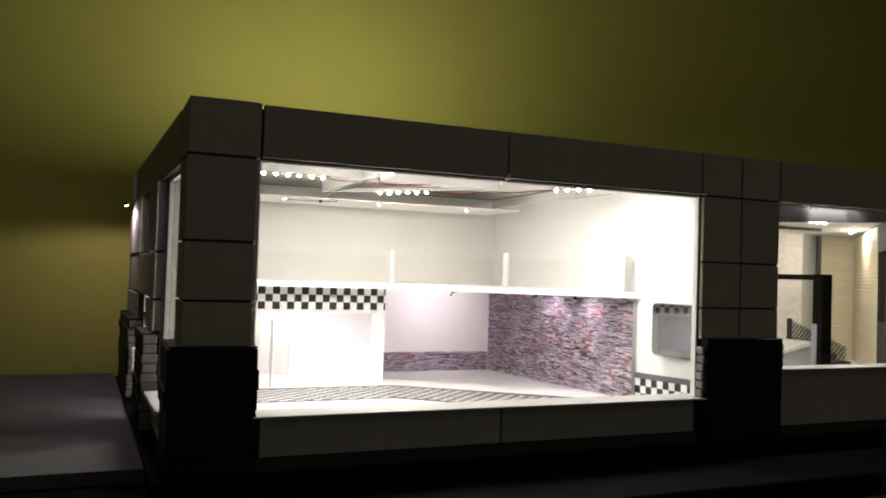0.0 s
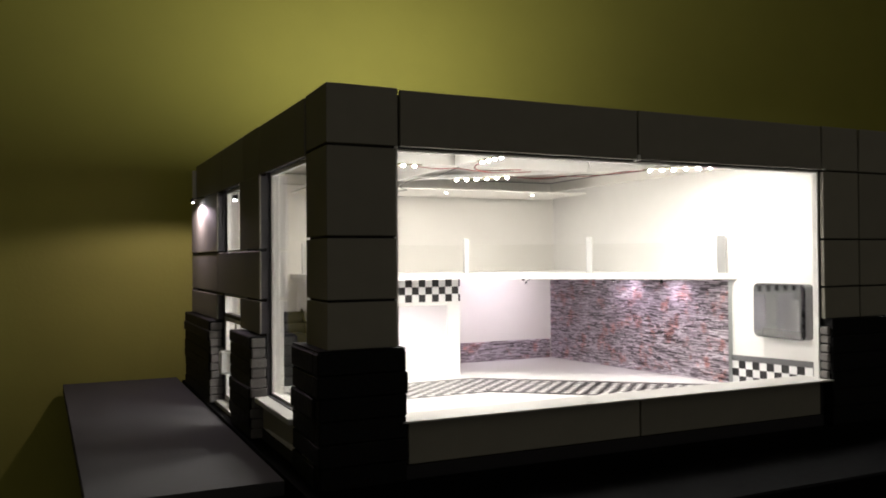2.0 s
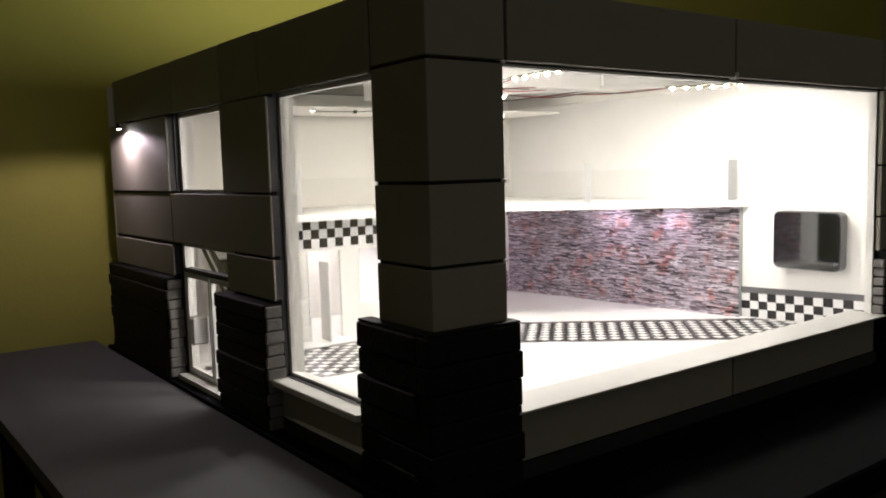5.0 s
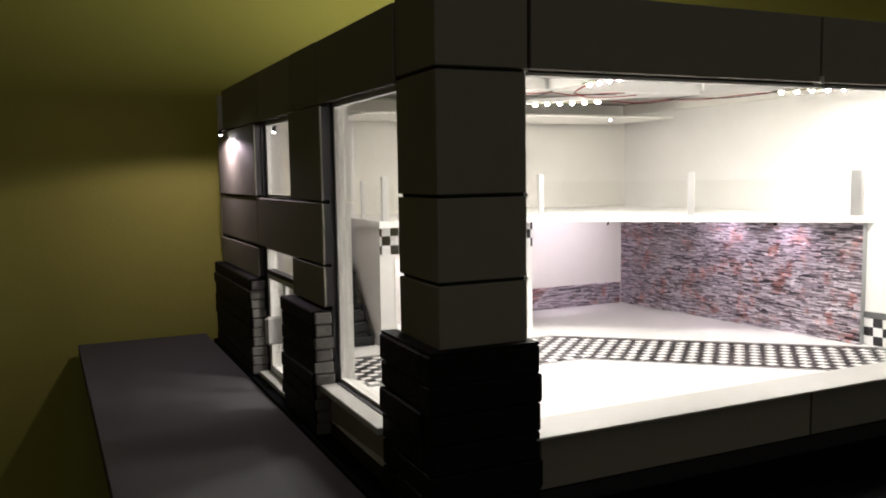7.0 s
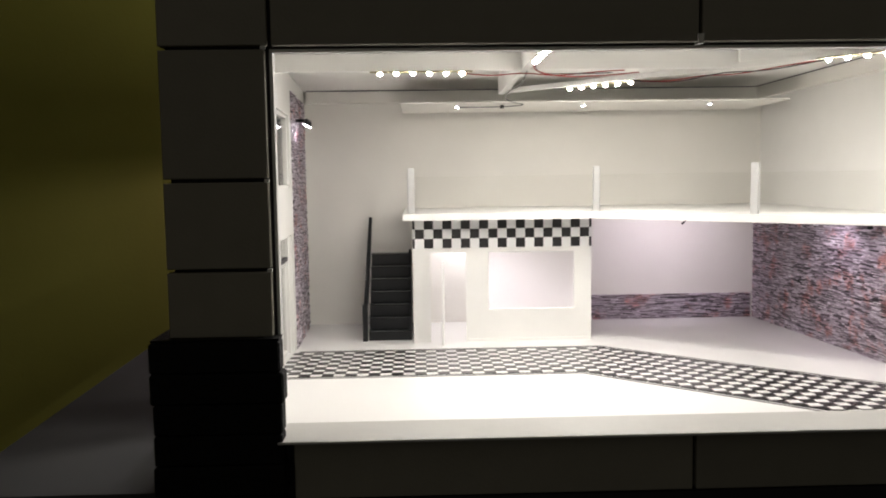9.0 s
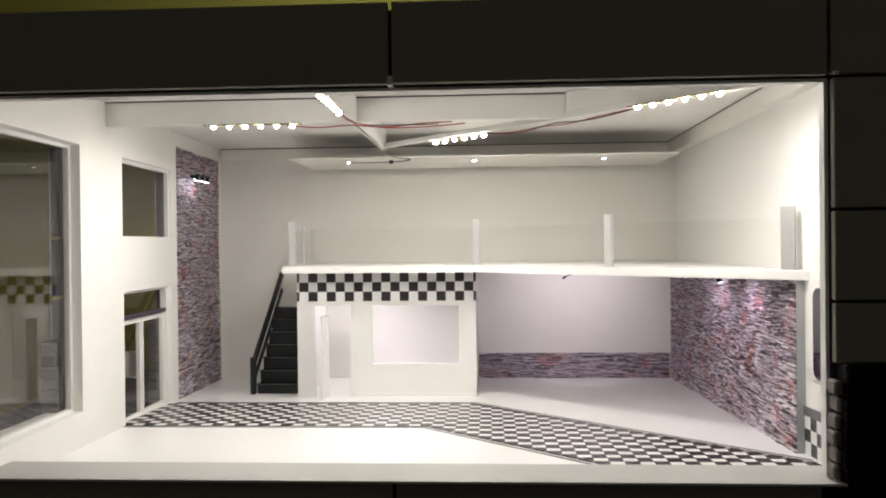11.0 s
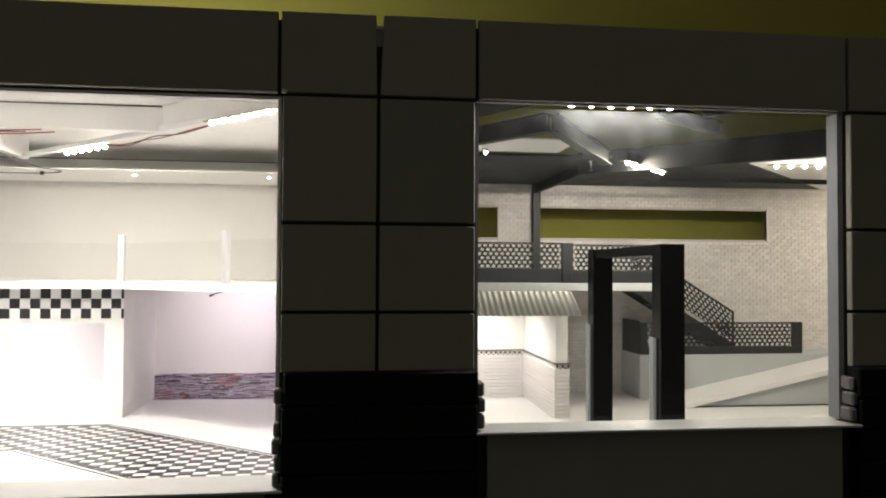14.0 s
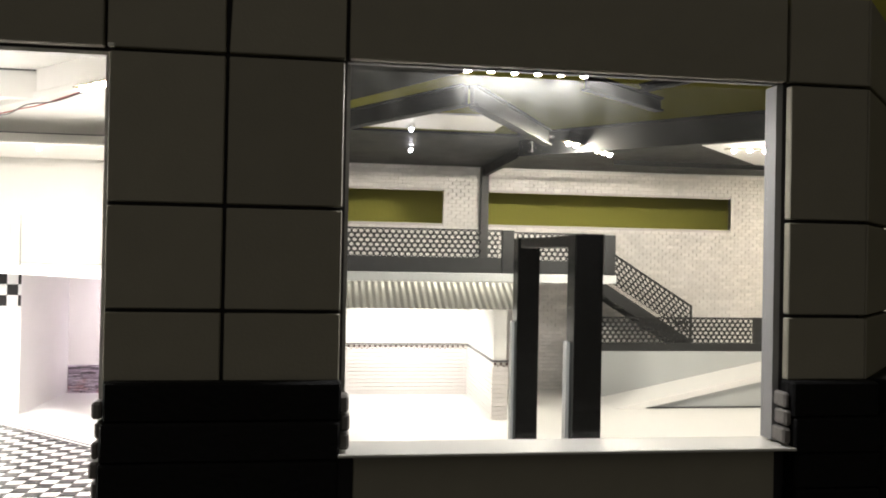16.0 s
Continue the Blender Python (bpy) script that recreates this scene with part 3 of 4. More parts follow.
part("window_sill", shape(box, 1.253, 1.196, 0.1545, 1.660, 1.2435, 0.1572, bevel=0.0006), SILL, win2)
part("window_frame", boxes((W2[0], 1.2195, 0.159, W2[0] + 0.003, 1.247, W2[3] - 0.0032), (W2[1] - 0.006, 1.2195, 0.159, W2[1], 1.238, W2[3] - 0.0012), (W2[0], 1.2195, W2[3] - 0.001, W2[1], 1.226, W2[3])), JAMB, win2)
pane2 = part("pane", boxes((W2[0] + 0.0032, 1.232, 0.1592, W2[1] - 0.0062, 1.2332, W2[3] - 0.0034)), SMUDGE_HAZE, win2, "clear acrylic pane")
pane2.visible_shadow = False


def side_window(name, o, label, sill):
    t = thing(name, (0.165, (o[0] + o[1]) / 2, o[2]), label, "window", kind="structure")
    f = 0.006
    part("window_frame", boxes((0.1665, o[0], o[2], 0.1745, o[0] + f, o[3]), (0.1665, o[1] - f, o[2], 0.1745, o[1], o[3]), (0.1665, o[0] + f, o[3] - f, 0.1745, o[1] - f, o[3]), (0.1665, o[0] + f, o[2], 0.1745, o[1] - f, o[2] + 0.004)), WHITE, t)
    p = part("pane", boxes((0.1695, o[0] + f, o[2] + 0.004, 0.1705, o[1] - f, o[3] - f)), TINT, t)
    p.visible_shadow = False
    if sill:
        part("window_sill", shape(box, 0.136, o[0] + 0.022, 0.0885, 0.1660, o[1] - 0.001, 0.0970, bevel=0.001), SILL, t)
    return t


sw3 = side_window("window_3", SW, "tall side window with a pale projecting sill", True)
sw4 = side_window("window_4", UW, "upper side window with a white frame", False)
door1 = thing("door_1", (0.165, 1.87, DW[2]), "white glazed entrance door under a transom light", "door", kind="structure")
part("door_frame", boxes((0.160, DW[0], DW[2], 0.172, DW[0] + 0.008, DW[3]), (0.160, DW[1] - 0.008, DW[2], 0.172, DW[1], DW[3]), (0.160, DW[0] + 0.008, DW[3] - 0.005, 0.172, DW[1] - 0.008, DW[3])), WHITE, door1)
part("transom_bar", boxes((0.158, DW[0] + 0.008, 0.209, 0.171, DW[1] - 0.008, 0.216)), REVEAL, door1, "dark transom bar")
for ya, yb, da in ((DW[0] + 0.009, 1.808, 0.0), (1.811, DW[1] - 0.009, 0.0)):
    leaf = part("door_leaf", boxes((0.160, ya, 0.038, 0.167, ya + 0.006, 0.207), (0.160, yb - 0.006, 0.038, 0.167, yb, 0.207), (0.160, ya + 0.006, 0.200, 0.167, yb - 0.006, 0.207), (0.160, ya + 0.006, 0.038, 0.167, yb - 0.006, 0.045)), WHITE, door1)
    p = part("pane", boxes((0.1630, ya + 0.006, 0.045, 0.1640, yb - 0.006, 0.200)), TINT, leaf)
    p.visible_shadow = False
part("door_handle", shape(box, 0.130, 1.816, 0.100, 0.160, 1.829, 0.147, bevel=0.004), WHITE, door1, "chunky white handle")
p = part("transom_pane", boxes((0.167, DW[0] + 0.008, 0.216, 0.168, DW[1] - 0.008, DW[3] - 0.005)), TINT, door1)
p.visible_shadow = False
part("threshold", boxes((0.140, DW[0] - 0.006, 0.0262, 0.171, DW[1], 0.034)), SILL, door1)

for ob in (wall_w, lining, cornice_s, side_clad, sb1, sb2, sw3, sw4, door1):
    ob.matrix_basis = SKEW @ Matrix.Translation(ob.location)

# ---- showroom ceiling ----
CZ = 0.546
structure("ceiling_showroom", shape(prism, [(0.1665, 1.2265), (RX + 0.01, 1.2265), (RX + 0.01, BY + 0.012), (0.1360, BY + 0.012)], CZ + 0.003, CZ + 0.007), CEIL, "pale card ceiling of the showroom", "ceiling")
structure("trim_soffit", boxes((1.146, 1.2430, 0.521, RX, 2.2349, CZ + 0.0027), (0.150, 2.235, 0.521, RX, BY, CZ + 0.0027)), WALLW, "pale batten along the top of the walls", "trim")
structure("trim_spot_box", shape(box, 0.36, 2.012, 0.498, 1.120, 2.2348, 0.5015, bevel=0.001), WALLW, "thin shelf along the back wall that carries the recessed spots", "trim")
structure("trim_shadow_gap", boxes((1.1446, 1.2430, CZ + 0.0006, 1.1459, 2.2330, CZ + 0.0027), (0.150, 2.2335, CZ + 0.0006, 1.1459, 2.2349, CZ + 0.0027), (0.165, 1.6385, CZ + 0.0006, 0.866, 1.6398, CZ + 0.0027)), GREYT, "dark joint line round the ceiling panel", "trim")

beams = thing("ceiling_beams", (0.6, 1.65, 0.51), "white card beams carrying bare light strips and wires", "beam", kind="structure")
part("beam", boxes((INX - 0.008, 1.640, 0.512, 0.868, 1.652, CZ + 0.0026)), WHITE, beams)
part("beam", boxes((0.547, 1.243, 0.5115, 0.558, 1.6398, CZ + 0.0026), (0.547, 1.6522, 0.5115, 0.558, 1.985, CZ + 0.0026)), WHITE, beams)
bm = bmesh.new()
bar(bm, (0.560, 1.958, 0.515), (1.150, 1.352, 0.515), 0.010, 0.008)
part("beam", bm, WHITE, beams)
bm = bmesh.new()
bar(bm, (0.872, 1.638, 0.5340), (1.142, 1.362, 0.5340), 0.010, 0.0290)
part("beam", bm, WHITE, beams)


def led_strip(x, y, z, angle, chips=6, label="six warm white light chips on a strip", mat_=None, pitch=0.0242, dome=None):
    t = thing("led_strip", (x, y, z), label, "light strip", group="ceiling light strips")
    d = Vector((math.cos(radians(angle)), math.sin(radians(angle)), 0))
    bm = bmesh.new()
    c = Vector((x, y, z + 0.0008))
    bar(bm, c - d * pitch * (chips / 2 + 0.1), c + d * pitch * (chips / 2 + 0.1), 0.0104, 0.0010)
    part("tape", bm, TAPE, t)
    for i in range(chips):
        p = Vector((x, y, z)) + d * pitch * (i - (chips - 1) / 2)
        bm = bmesh.new()
        bar(bm, p - d * 0.0034 - Vector((0, 0, 0.0003)), p + d * 0.0034 - Vector((0, 0, 0.0003)), 0.0068, 0.0010)
        chip = part("chip", bm, TAPE, t)
        bm = bmesh.new()
        rings = [[bm.verts.new(p + Vector((r * math.cos(k * math.pi / 5), r * math.sin(k * math.pi / 5), -0.00085 - h))) for k in range(10)] for r, h in ((0.0038, 0.0), (0.0034, 0.0014), (0.0028, 0.0030))]
        for u, w in zip(rings, rings[1:]):
            for k in range(10):
                bm.faces.new((u[k], u[(k + 1) % 10], w[(k + 1) % 10], w[k]))
        part("lens", bm, dome or DOME, chip)
        bm = bmesh.new()
        bm.faces.new([bm.verts.new(p + Vector((0.0028 * math.cos(-k * math.pi / 5), 0.0028 * math.sin(-k * math.pi / 5), -0.00386))) for k in range(10)])
        part("die", bm, mat_ or LED, chip)
    return t


for sx, sy, sa in STRIPS:
    led_strip(sx, sy, 0.5100 if sa != 90 else 0.5095, sa)

wires = thing("wires", (0.7, 1.65, 0.51), "thin red and black wires sagging between the light strips", "wire")
tube("wire", [(0.452, 1.642, 0.509), (0.50, 1.638, 0.504), (0.55, 1.634, 0.506), (0.60, 1.638, 0.503), (0.66, 1.640, 0.508), (0.70, 1.642, 0.510)], 0.0009, RED, wires)
tube("wire", [(0.552, 1.535, 0.508), (0.56, 1.580, 0.503), (0.60, 1.615, 0.499), (0.66, 1.630, 0.501), (0.72, 1.636, 0.506)], 0.0009, RED, wires)
tube("wire", [(0.552, 1.540, 0.508), (0.57, 1.600, 0.502), (0.62, 1.628, 0.504), (0.68, 1.638, 0.506)], 0.0008, BLKW, wires)
tube("wire", [(0.745, 1.768, 0.509), (0.79, 1.722, 0.503), (0.83, 1.690, 0.506), (0.87, 1.640, 0.503), (0.92, 1.592, 0.508), (0.955, 1.555, 0.510)], 0.0009, RED, wires)
tube("wire", [(0.745, 1.766, 0.509), (0.80, 1.716, 0.501), (0.85, 1.656, 0.506), (0.90, 1.610, 0.504), (0.957, 1.552, 0.510)], 0.0009, BLKW, wires)
tube("wire", [(0.555, 1.640, 0.509), (0.561, 1.76, 0.504), (0.556, 1.86, 0.506), (0.556, 1.95, 0.503), (0.572, 2.00, 0.499), (0.60, 2.03, 0.496), (0.56, 2.05, 0.494), (0.475, 2.055, 0.494)], 0.0012, GREYW, wires)
bm = bmesh.new()
cyl(bm, (0.560, 2.045, 0.490), (0.560, 2.045, 0.497), 0.004, 8)
part("plug", bm, BLKW, wires)


def tiny_spot(at, aim, label, group, base=None):
    t = thing("spotlight", at, label, "spotlight", group=group)
    p, d = Vector(at), (Vector(aim) - Vector(at)).normalized()
    bm = bmesh.new()
    cyl(bm, p, p + d * 0.009, 0.0032, 10, 0.0044)
    part("housing", bm, BLACKM, t)
    bm = bmesh.new()
    cyl(bm, p + d * 0.0091, p + d * 0.0098, 0.0034, 10)
    part("lens", bm, LEDW, t)
    if base:
        bm = bmesh.new()
        cyl(bm, Vector(base), p, 0.0014, 8)
        part("arm", bm, BLACKM, t)
    return t


for sx in (0.472, 0.725, 0.982):
    t = thing("recessed_spot", (sx, 2.066, 0.4945), "tiny recessed ceiling spot with chrome ring", "spotlight", group="recessed spots")
    bm = bmesh.new()
    cyl(bm, (sx, 2.066, 0.4955), (sx, 2.066, 0.4979), 0.0055, 12)
    part("ring", bm, STEEL, t)
    bm = bmesh.new()
    cyl(bm, (sx, 2.066, 0.4946), (sx, 2.066, 0.4954), 0.0034, 10)
    part("lens", bm, LEDW, t)

# ---- mezzanine ----
SLAB = [(0.362, 1.945), (0.729, 1.945), (1.1645, 1.513), (1.1645, 2.2495), (0.362, 2.2495)]
bm = bmesh.new()
prism(bm, SLAB, SLABZ, 0.289)
bmesh.ops.bevel(bm, geom=[e for e in bm.edges], offset=0.0008, segments=1, affect="EDGES")
thing("mezzanine", (0.8, 2.0, SLABZ), "white mezzanine floor slab with an angled front edge", "floor slab", kind="structure", bm=bm, material=WHITE)

rail = thing("glass_railing", (0.7, 1.95, 0.289), "clear acrylic railing with pale metal posts", "railing")
POSTS = [(0.379, 1.960, 0), (0.729, 1.962, 0), (0.944, 1.750, 45), (1.150, 1.545, 45)]
for i, (px, py, pa) in enumerate(POSTS):
    w = (0.0125, 0.0125, 0.0130, 0.018)[i]
    bm = shape(box, -w / 2, -0.004, 0, w / 2, 0.004, 0.0845, bevel=0.0008)
    bmesh.ops.transform(bm, matrix=pose(px, py, 0.2893, 0, 0, -pa), verts=bm.verts)
    part("post", bm, STEEL, rail)
for (ax, ay, _), (cx, cy, _) in zip(POSTS, POSTS[1:]):
    a, c = Vector((ax, ay, 0.326)), Vector((cx, cy, 0.326))
    d = (c - a).normalized() * 0.008
    bm = bmesh.new()
    bar(bm, a + d, c - d, 0.0016, 0.064)
    p = part("pane", bm, RAILG, rail)
    p.visible_shadow = False
for py in (2.075, 2.161):
    part("post", shape(box, 0.370, py - 0.003, 0.2893, 0.377, py + 0.003, 0.366, bevel=0.0006), STEEL, rail)
for ya, yb in ((1.966, 2.071), (2.079, 2.157)):
    p = part("pane", boxes((0.3728, ya, 0.296, 0.3742, yb, 0.358)), RAILG, rail)
    p.visible_shadow = False

# ---- booth under the mezzanine ----
booth = thing("booth", (0.55, 2.1, FLOOR), "white booth with a doorway, a milky window and a checkered fascia", "booth", kind="structure")
BX0, BX1, BYF = 0.379, 0.727, 1.995
DX0, DX1, DZ = 0.413, 0.482, 0.211
WX0, WX1, WZ0, WZ1 = 0.526, 0.693, 0.099, 0.211
fz = SLABZ - 0.0004
part("front_wall", boxes((BX0, BYF, FLOOR + 0.0003, DX0, BYF + 0.005, fz), (DX0, BYF, DZ, DX1, BYF + 0.005, fz), (DX1, BYF, FLOOR + 0.0003, WX0, BYF + 0.005, fz), (WX0, BYF, FLOOR + 0.0003, WX1, BYF + 0.005, WZ0), (WX0, BYF, WZ1, WX1, BYF + 0.005, fz), (WX1, BYF, FLOOR + 0.0003, BX1, BYF + 0.005, fz)), WHITE, booth)
part("side_wall", boxes((BX0, BYF + 0.005, FLOOR + 0.0003, BX0 + 0.005, BY - 0.0005, fz)), WHITE, booth)
part("side_wall", boxes((BX1 - 0.005, BYF + 0.005, FLOOR + 0.0003, BX1, BY - 0.0005, fz)), WHITE, booth)
part("door_trim", boxes((DX0 - 0.004, BYF - 0.0015, FLOOR + 0.0003, DX0, BYF - 0.0002, DZ + 0.004), (DX1, BYF - 0.0015, FLOOR + 0.0003, DX1 + 0.004, BYF - 0.0002, DZ + 0.004), (DX0, BYF - 0.0015, DZ, DX1, BYF - 0.0002, DZ + 0.004)), WHITE, booth)
bm = shape(box, 0, 0, 0, 0.046, 0.004, 0.160, bevel=0.0006)
bmesh.ops.transform(bm, matrix=pose(0.4370, BYF - 0.0420, FLOOR + 0.002, 0, 0, 86), verts=bm.verts)
leaf = part("door_leaf", bm, WHITE, booth, "narrow white door standing ajar")
p = part("pane", boxes((WX0 + 0.0002, BYF + 0.0015, WZ0 + 0.0002, WX1 - 0.0002, BYF + 0.003, WZ1 - 0.0002)), FROST, booth, "milky window film")
p.visible_shadow = False
part("kick_strip", boxes((DX1 + 0.006, BYF - 0.002, FLOOR + 0.0003, BX1, BYF - 0.0002, FLOOR + 0.010)), WHITE, booth)

# ---- black stairs ----
stairs = thing("stairs", (0.33, 2.05, FLOOR), "black model staircase with a solid sloping handrail", "stairs")
N = 7
for i in range(N):
    ys = 2.025 + i * 0.0222
    zt = FLOOR + (i + 1) * 0.0236
    part("riser", shape(box, 0.290, ys, max(FLOOR + 0.0005, zt - 0.0270), 0.3745, ys + 0.004, zt - 0.0030), BLACKM, stairs)
    part("tread", shape(box, 0.289, ys - 0.003, zt - 0.0028, 0.3755, min(ys + 0.0222, 2.2492), zt, bevel=0.0008), GLOSSB, stairs)
bm = bmesh.new()
bar(bm, (0.284, 2.022, 0.098), (0.284, 2.246, 0.266), 0.007, 0.012, bevel=0.001)
bar(bm, (0.284, 2.026, 0.066), (0.284, 2.246, 0.230), 0.004, 0.010, bevel=0.001)
part("handrail", bm, BLACKM, stairs)
bm = bmesh.new()
bar(bm, (0.3715, 2.030, 0.048), (0.3715, 2.180, 0.196), 0.005, 0.020)
part("stringer", bm, BLACKM, stairs)
part("newel", shape(box, 0.278, 2.016, FLOOR + 0.0004, 0.288, 2.027, 0.108, bevel=0.001), BLACKM, stairs)

# ---- mirror on the partition ----
mirror = thing("wall_mirror", (1.155, 1.38, 0.163), "rounded wall mirror with a clear tray at its foot", "mirror")


def rounded_slab(y0, z0, y1, z1, xa, xb, r):
    bm = bmesh.new()
    pts = []
    for cy, cz, a0 in ((y1 - r, z1 - r, 0), (y0 + r, z1 - r, 90), (y0 + r, z0 + r, 180), (y1 - r, z0 + r, 270)):
        for k in range(6):
            a = radians(a0 + 18 * k)
            pts.append((cy + r * math.cos(a), cz + r * math.sin(a)))
    a = [bm.verts.new((xa, y, z)) for y, z in pts]
    b = [bm.verts.new((xb, y, z)) for y, z in pts]
    bm.faces.new(a)
    bm.faces.new(b[::-1])
    for i in range(len(pts)):
        j = (i + 1) % len(pts)
        bm.faces.new((a[i], b[i], b[j], a[j]))
    return bm


part("back_plate", rounded_slab(1.314, 0.161, 1.447, 0.271, 1.143, 1.1648, 0.012), GREYT, mirror, "grey edge")
part("glass", rounded_slab(1.316, 0.163, 1.445, 0.269, 1.1415, 1.1429, 0.011), MIRROR, mirror)
p = part("tray", boxes((1.130, 1.333, 0.1615, 1.1412, 1.431, 0.1630), (1.1295, 1.333, 0.1631, 1.1305, 1.431, 0.178)), RAILG, mirror, "clear plastic tray")
p.visible_shadow = False

# ---- outdoor wall lamp and lamp on the stone column ----
lamp1 = tiny_spot((0.1250, 2.122, 0.468), (0.146, 2.116, 0.36), "small outdoor spotlight on a bent arm", "outdoor lamp", (0.1545, 2.13, 0.4740))
sconce = thing("wall_sconce", (0.19, 2.033, 0.455), "three-headed little lamp on the stone column", "lamp")
bm = bmesh.new()
bar(bm, (0.203, 1.998, 0.470), (0.203, 2.068, 0.470), 0.004, 0.003, bevel=0.0005)
part("arm", bm, BLACKM, sconce)
bm = bmesh.new()
cyl(bm, (0.1745, 2.033, 0.470), (0.203, 2.033, 0.470), 0.003, 8)
part("bracket", bm, BLACKM, sconce)
for sy in (2.003, 2.033, 2.063):
    bm = bmesh.new()
    cyl(bm, (0.203, sy, 0.469), (0.200, sy, 0.460), 0.003, 8, 0.005)
    head = part("head", bm, BLACKM, sconce)
    bm = bmesh.new()
    cyl(bm, (0.200, sy, 0.4599), (0.1998, sy, 0.4592), 0.0042, 8)
    part("lens", bm, LEDW, head)
for ob in (lamp1, sconce):
    ob.matrix_basis = SKEW @ Matrix.Translation(ob.location)
for at, aim in (((0.935, 2.035, 0.2752), (0.94, 2.06, 0.25)), ((1.085, 1.85, 0.2752), (1.10, 1.86, 0.25)), ((1.095, 1.68, 0.2752), (1.11, 1.69, 0.25))):
    tiny_spot(at, aim, "tiny downlight under the mezzanine slab", "mezzanine downlights")

lead = thing("loose_lead", (0.915, 1.972, 0.2755), "thin black lead with a tiny lamp hanging under the mezzanine", "wire")
tube("wire", [(1.110, 1.990, 0.2752), (1.040, 1.988, 0.2746), (0.960, 1.985, 0.2750), (0.930, 1.975, 0.2735), (0.905, 1.962, 0.2695), (0.892, 1.950, 0.2650)], 0.0011, BLKW, lead)
part("plug", shape(cyl, (0.8935, 1.9513, 0.2656), (0.889, 1.9475, 0.2630), 0.0021, 8), BLKW, lead)

# ---- workshop behind the second window ----
QX0, QX1 = RX + 0.010, 2.45
structure("floor_workshop", shape(prism, [(QX0, INY), (1.722, INY), (2.845, 2.3620), (2.69, 2.402), (QX1, BY + 0.012), (QX0, BY + 0.012)], 0.026, FLOOR), GLOSSW, "pale workshop floor", "floor")
structure("wall_workshop_front", boxes((QX0, INY, FLOOR, W2[0], INY + lin, 0.53), (W2[0], INY, FLOOR, W2[1], INY + lin, W2[2]), (W2[1], INY, FLOOR, 1.715, INY + lin, 0.53)), GREYF, "grey inner face of the workshop front wall", "wall")
SLOTS = ((1.262, 1.484, 0.389, 0.459), (1.584, 2.142, 0.393, 0.459))
backw = structure("wall_workshop_back", boxes(
    (QX0, BY + 0.003, 0.026, QX1, BY + 0.012, 0.389), (QX0, BY + 0.003, 0.459, QX1, BY + 0.012, 0.55),
    (QX0, BY + 0.003, 0.389, 1.262, BY + 0.012, 0.459), (1.484, BY + 0.003, 0.389, 1.584, BY + 0.012, 0.459), (2.142, BY + 0.003, 0.389, QX1, BY + 0.012, 0.459)), MORTAR, "workshop back wall with two long slots, clad in pale boards", "wall")
structure("wall_workshop_return", shape(prism, [(QX1 + 0.0003, 2.2530), (2.668, 2.383), (2.660, 2.396), (QX1 + 0.0003, 2.2670)], 0.026, 0.55), GREYF, "grey return wall towards the end of the workshop wing", "wall")
endw = structure("wall_workshop_end", shape(prism, [(2.672, 2.3870), (2.860, 2.2350), (2.868, 2.2440), (2.680, 2.3960)], 0.026, 0.55), JAMB, "end wall of the workshop wing clad in boards, cream for the warm light", "wall")
z = FLOOR + 0.0005
while z < 0.535:
    bm = bmesh.new()
    prism(bm, [(2.6700, 2.3840), (2.858, 2.2320), (2.8597, 2.2341), (2.6717, 2.3861)], z, z + 0.0112)
    part("board", bm, WARMLIT, endw, at=(2.765, 2.308, z))
    z += 0.0122
structure("trim_corner_post", shape(prism, [(2.6560, 2.3700), (2.6670, 2.3610), (2.6770, 2.3725), (2.6660, 2.3815)], FLOOR + 0.0003, 0.53), DARKG, "dark corner post beside the warm-lit boards", "trim")
part("slot_lining", boxes((2.142, BY - 0.001, 0.393, 2.147, BY + 0.0125, 0.459)), WHITE, backw)
ROW, BRICK = 0.0080, 0.0180


def board(x0, y0, z0, x1, y1, z1, parent):
    part("board", shape(box, x0, y0, z0, x1, y1, z1), SIDING, parent, at=((x0 + x1) / 2, (y0 + y1) / 2, z0))


def brickwork(name, along, fixed, spans_at, z0, z1, out, label):
    """Running bond of small painted bricks; along 'x' or 'y'."""
    verts, faces = [], []
    rng = random.Random(name)
    z, odd = z0, 0
    while z < z1:
        for a0, a1 in spans_at(z, z + ROW - 0.0007):
            cuts = [a0] + [a for a in (math.floor(a0 / BRICK) * BRICK + odd * BRICK / 2 + k * BRICK for k in range(90)) if a0 + 0.004 < a < a1 - 0.004] + [a1]
            for a, b in zip(cuts, cuts[1:]):
                d = 0.003 + rng.uniform(-0.0003, 0.0002)
                n = len(verts)
                for dd, e in ((0.0, 0.0), (d * out, 0.0003)):
                    for aa, cz in ((a + 0.0002 + e, z + e), (b - 0.0002 - e, z + e), (b - 0.0002 - e, z + ROW - 0.0007 - e), (a + 0.0002 + e, z + ROW - 0.0007 - e)):
                        verts.append((aa, fixed + dd, cz) if along == "x" else (fixed + dd, aa, cz))
                faces += [[n + k for k in f] for f in ((0, 1, 5, 4), (1, 2, 6, 5), (2, 3, 7, 6), (3, 0, 4, 7), (4, 5, 6, 7), (3, 2, 1, 0))]
        z, odd = z + ROW, 1 - odd
    me = bpy.data.meshes.new(name)
    me.from_pydata(verts, [], faces)
    me.materials.append(BRICKW)
    bm = bmesh.new()
    bm.from_mesh(me)
    bmesh.ops.recalc_face_normals(bm, faces=bm.faces)
    bm.to_mesh(me)
    bm.free()
    return tagged(new(name, me), label, "brickwork", kind="stuff")


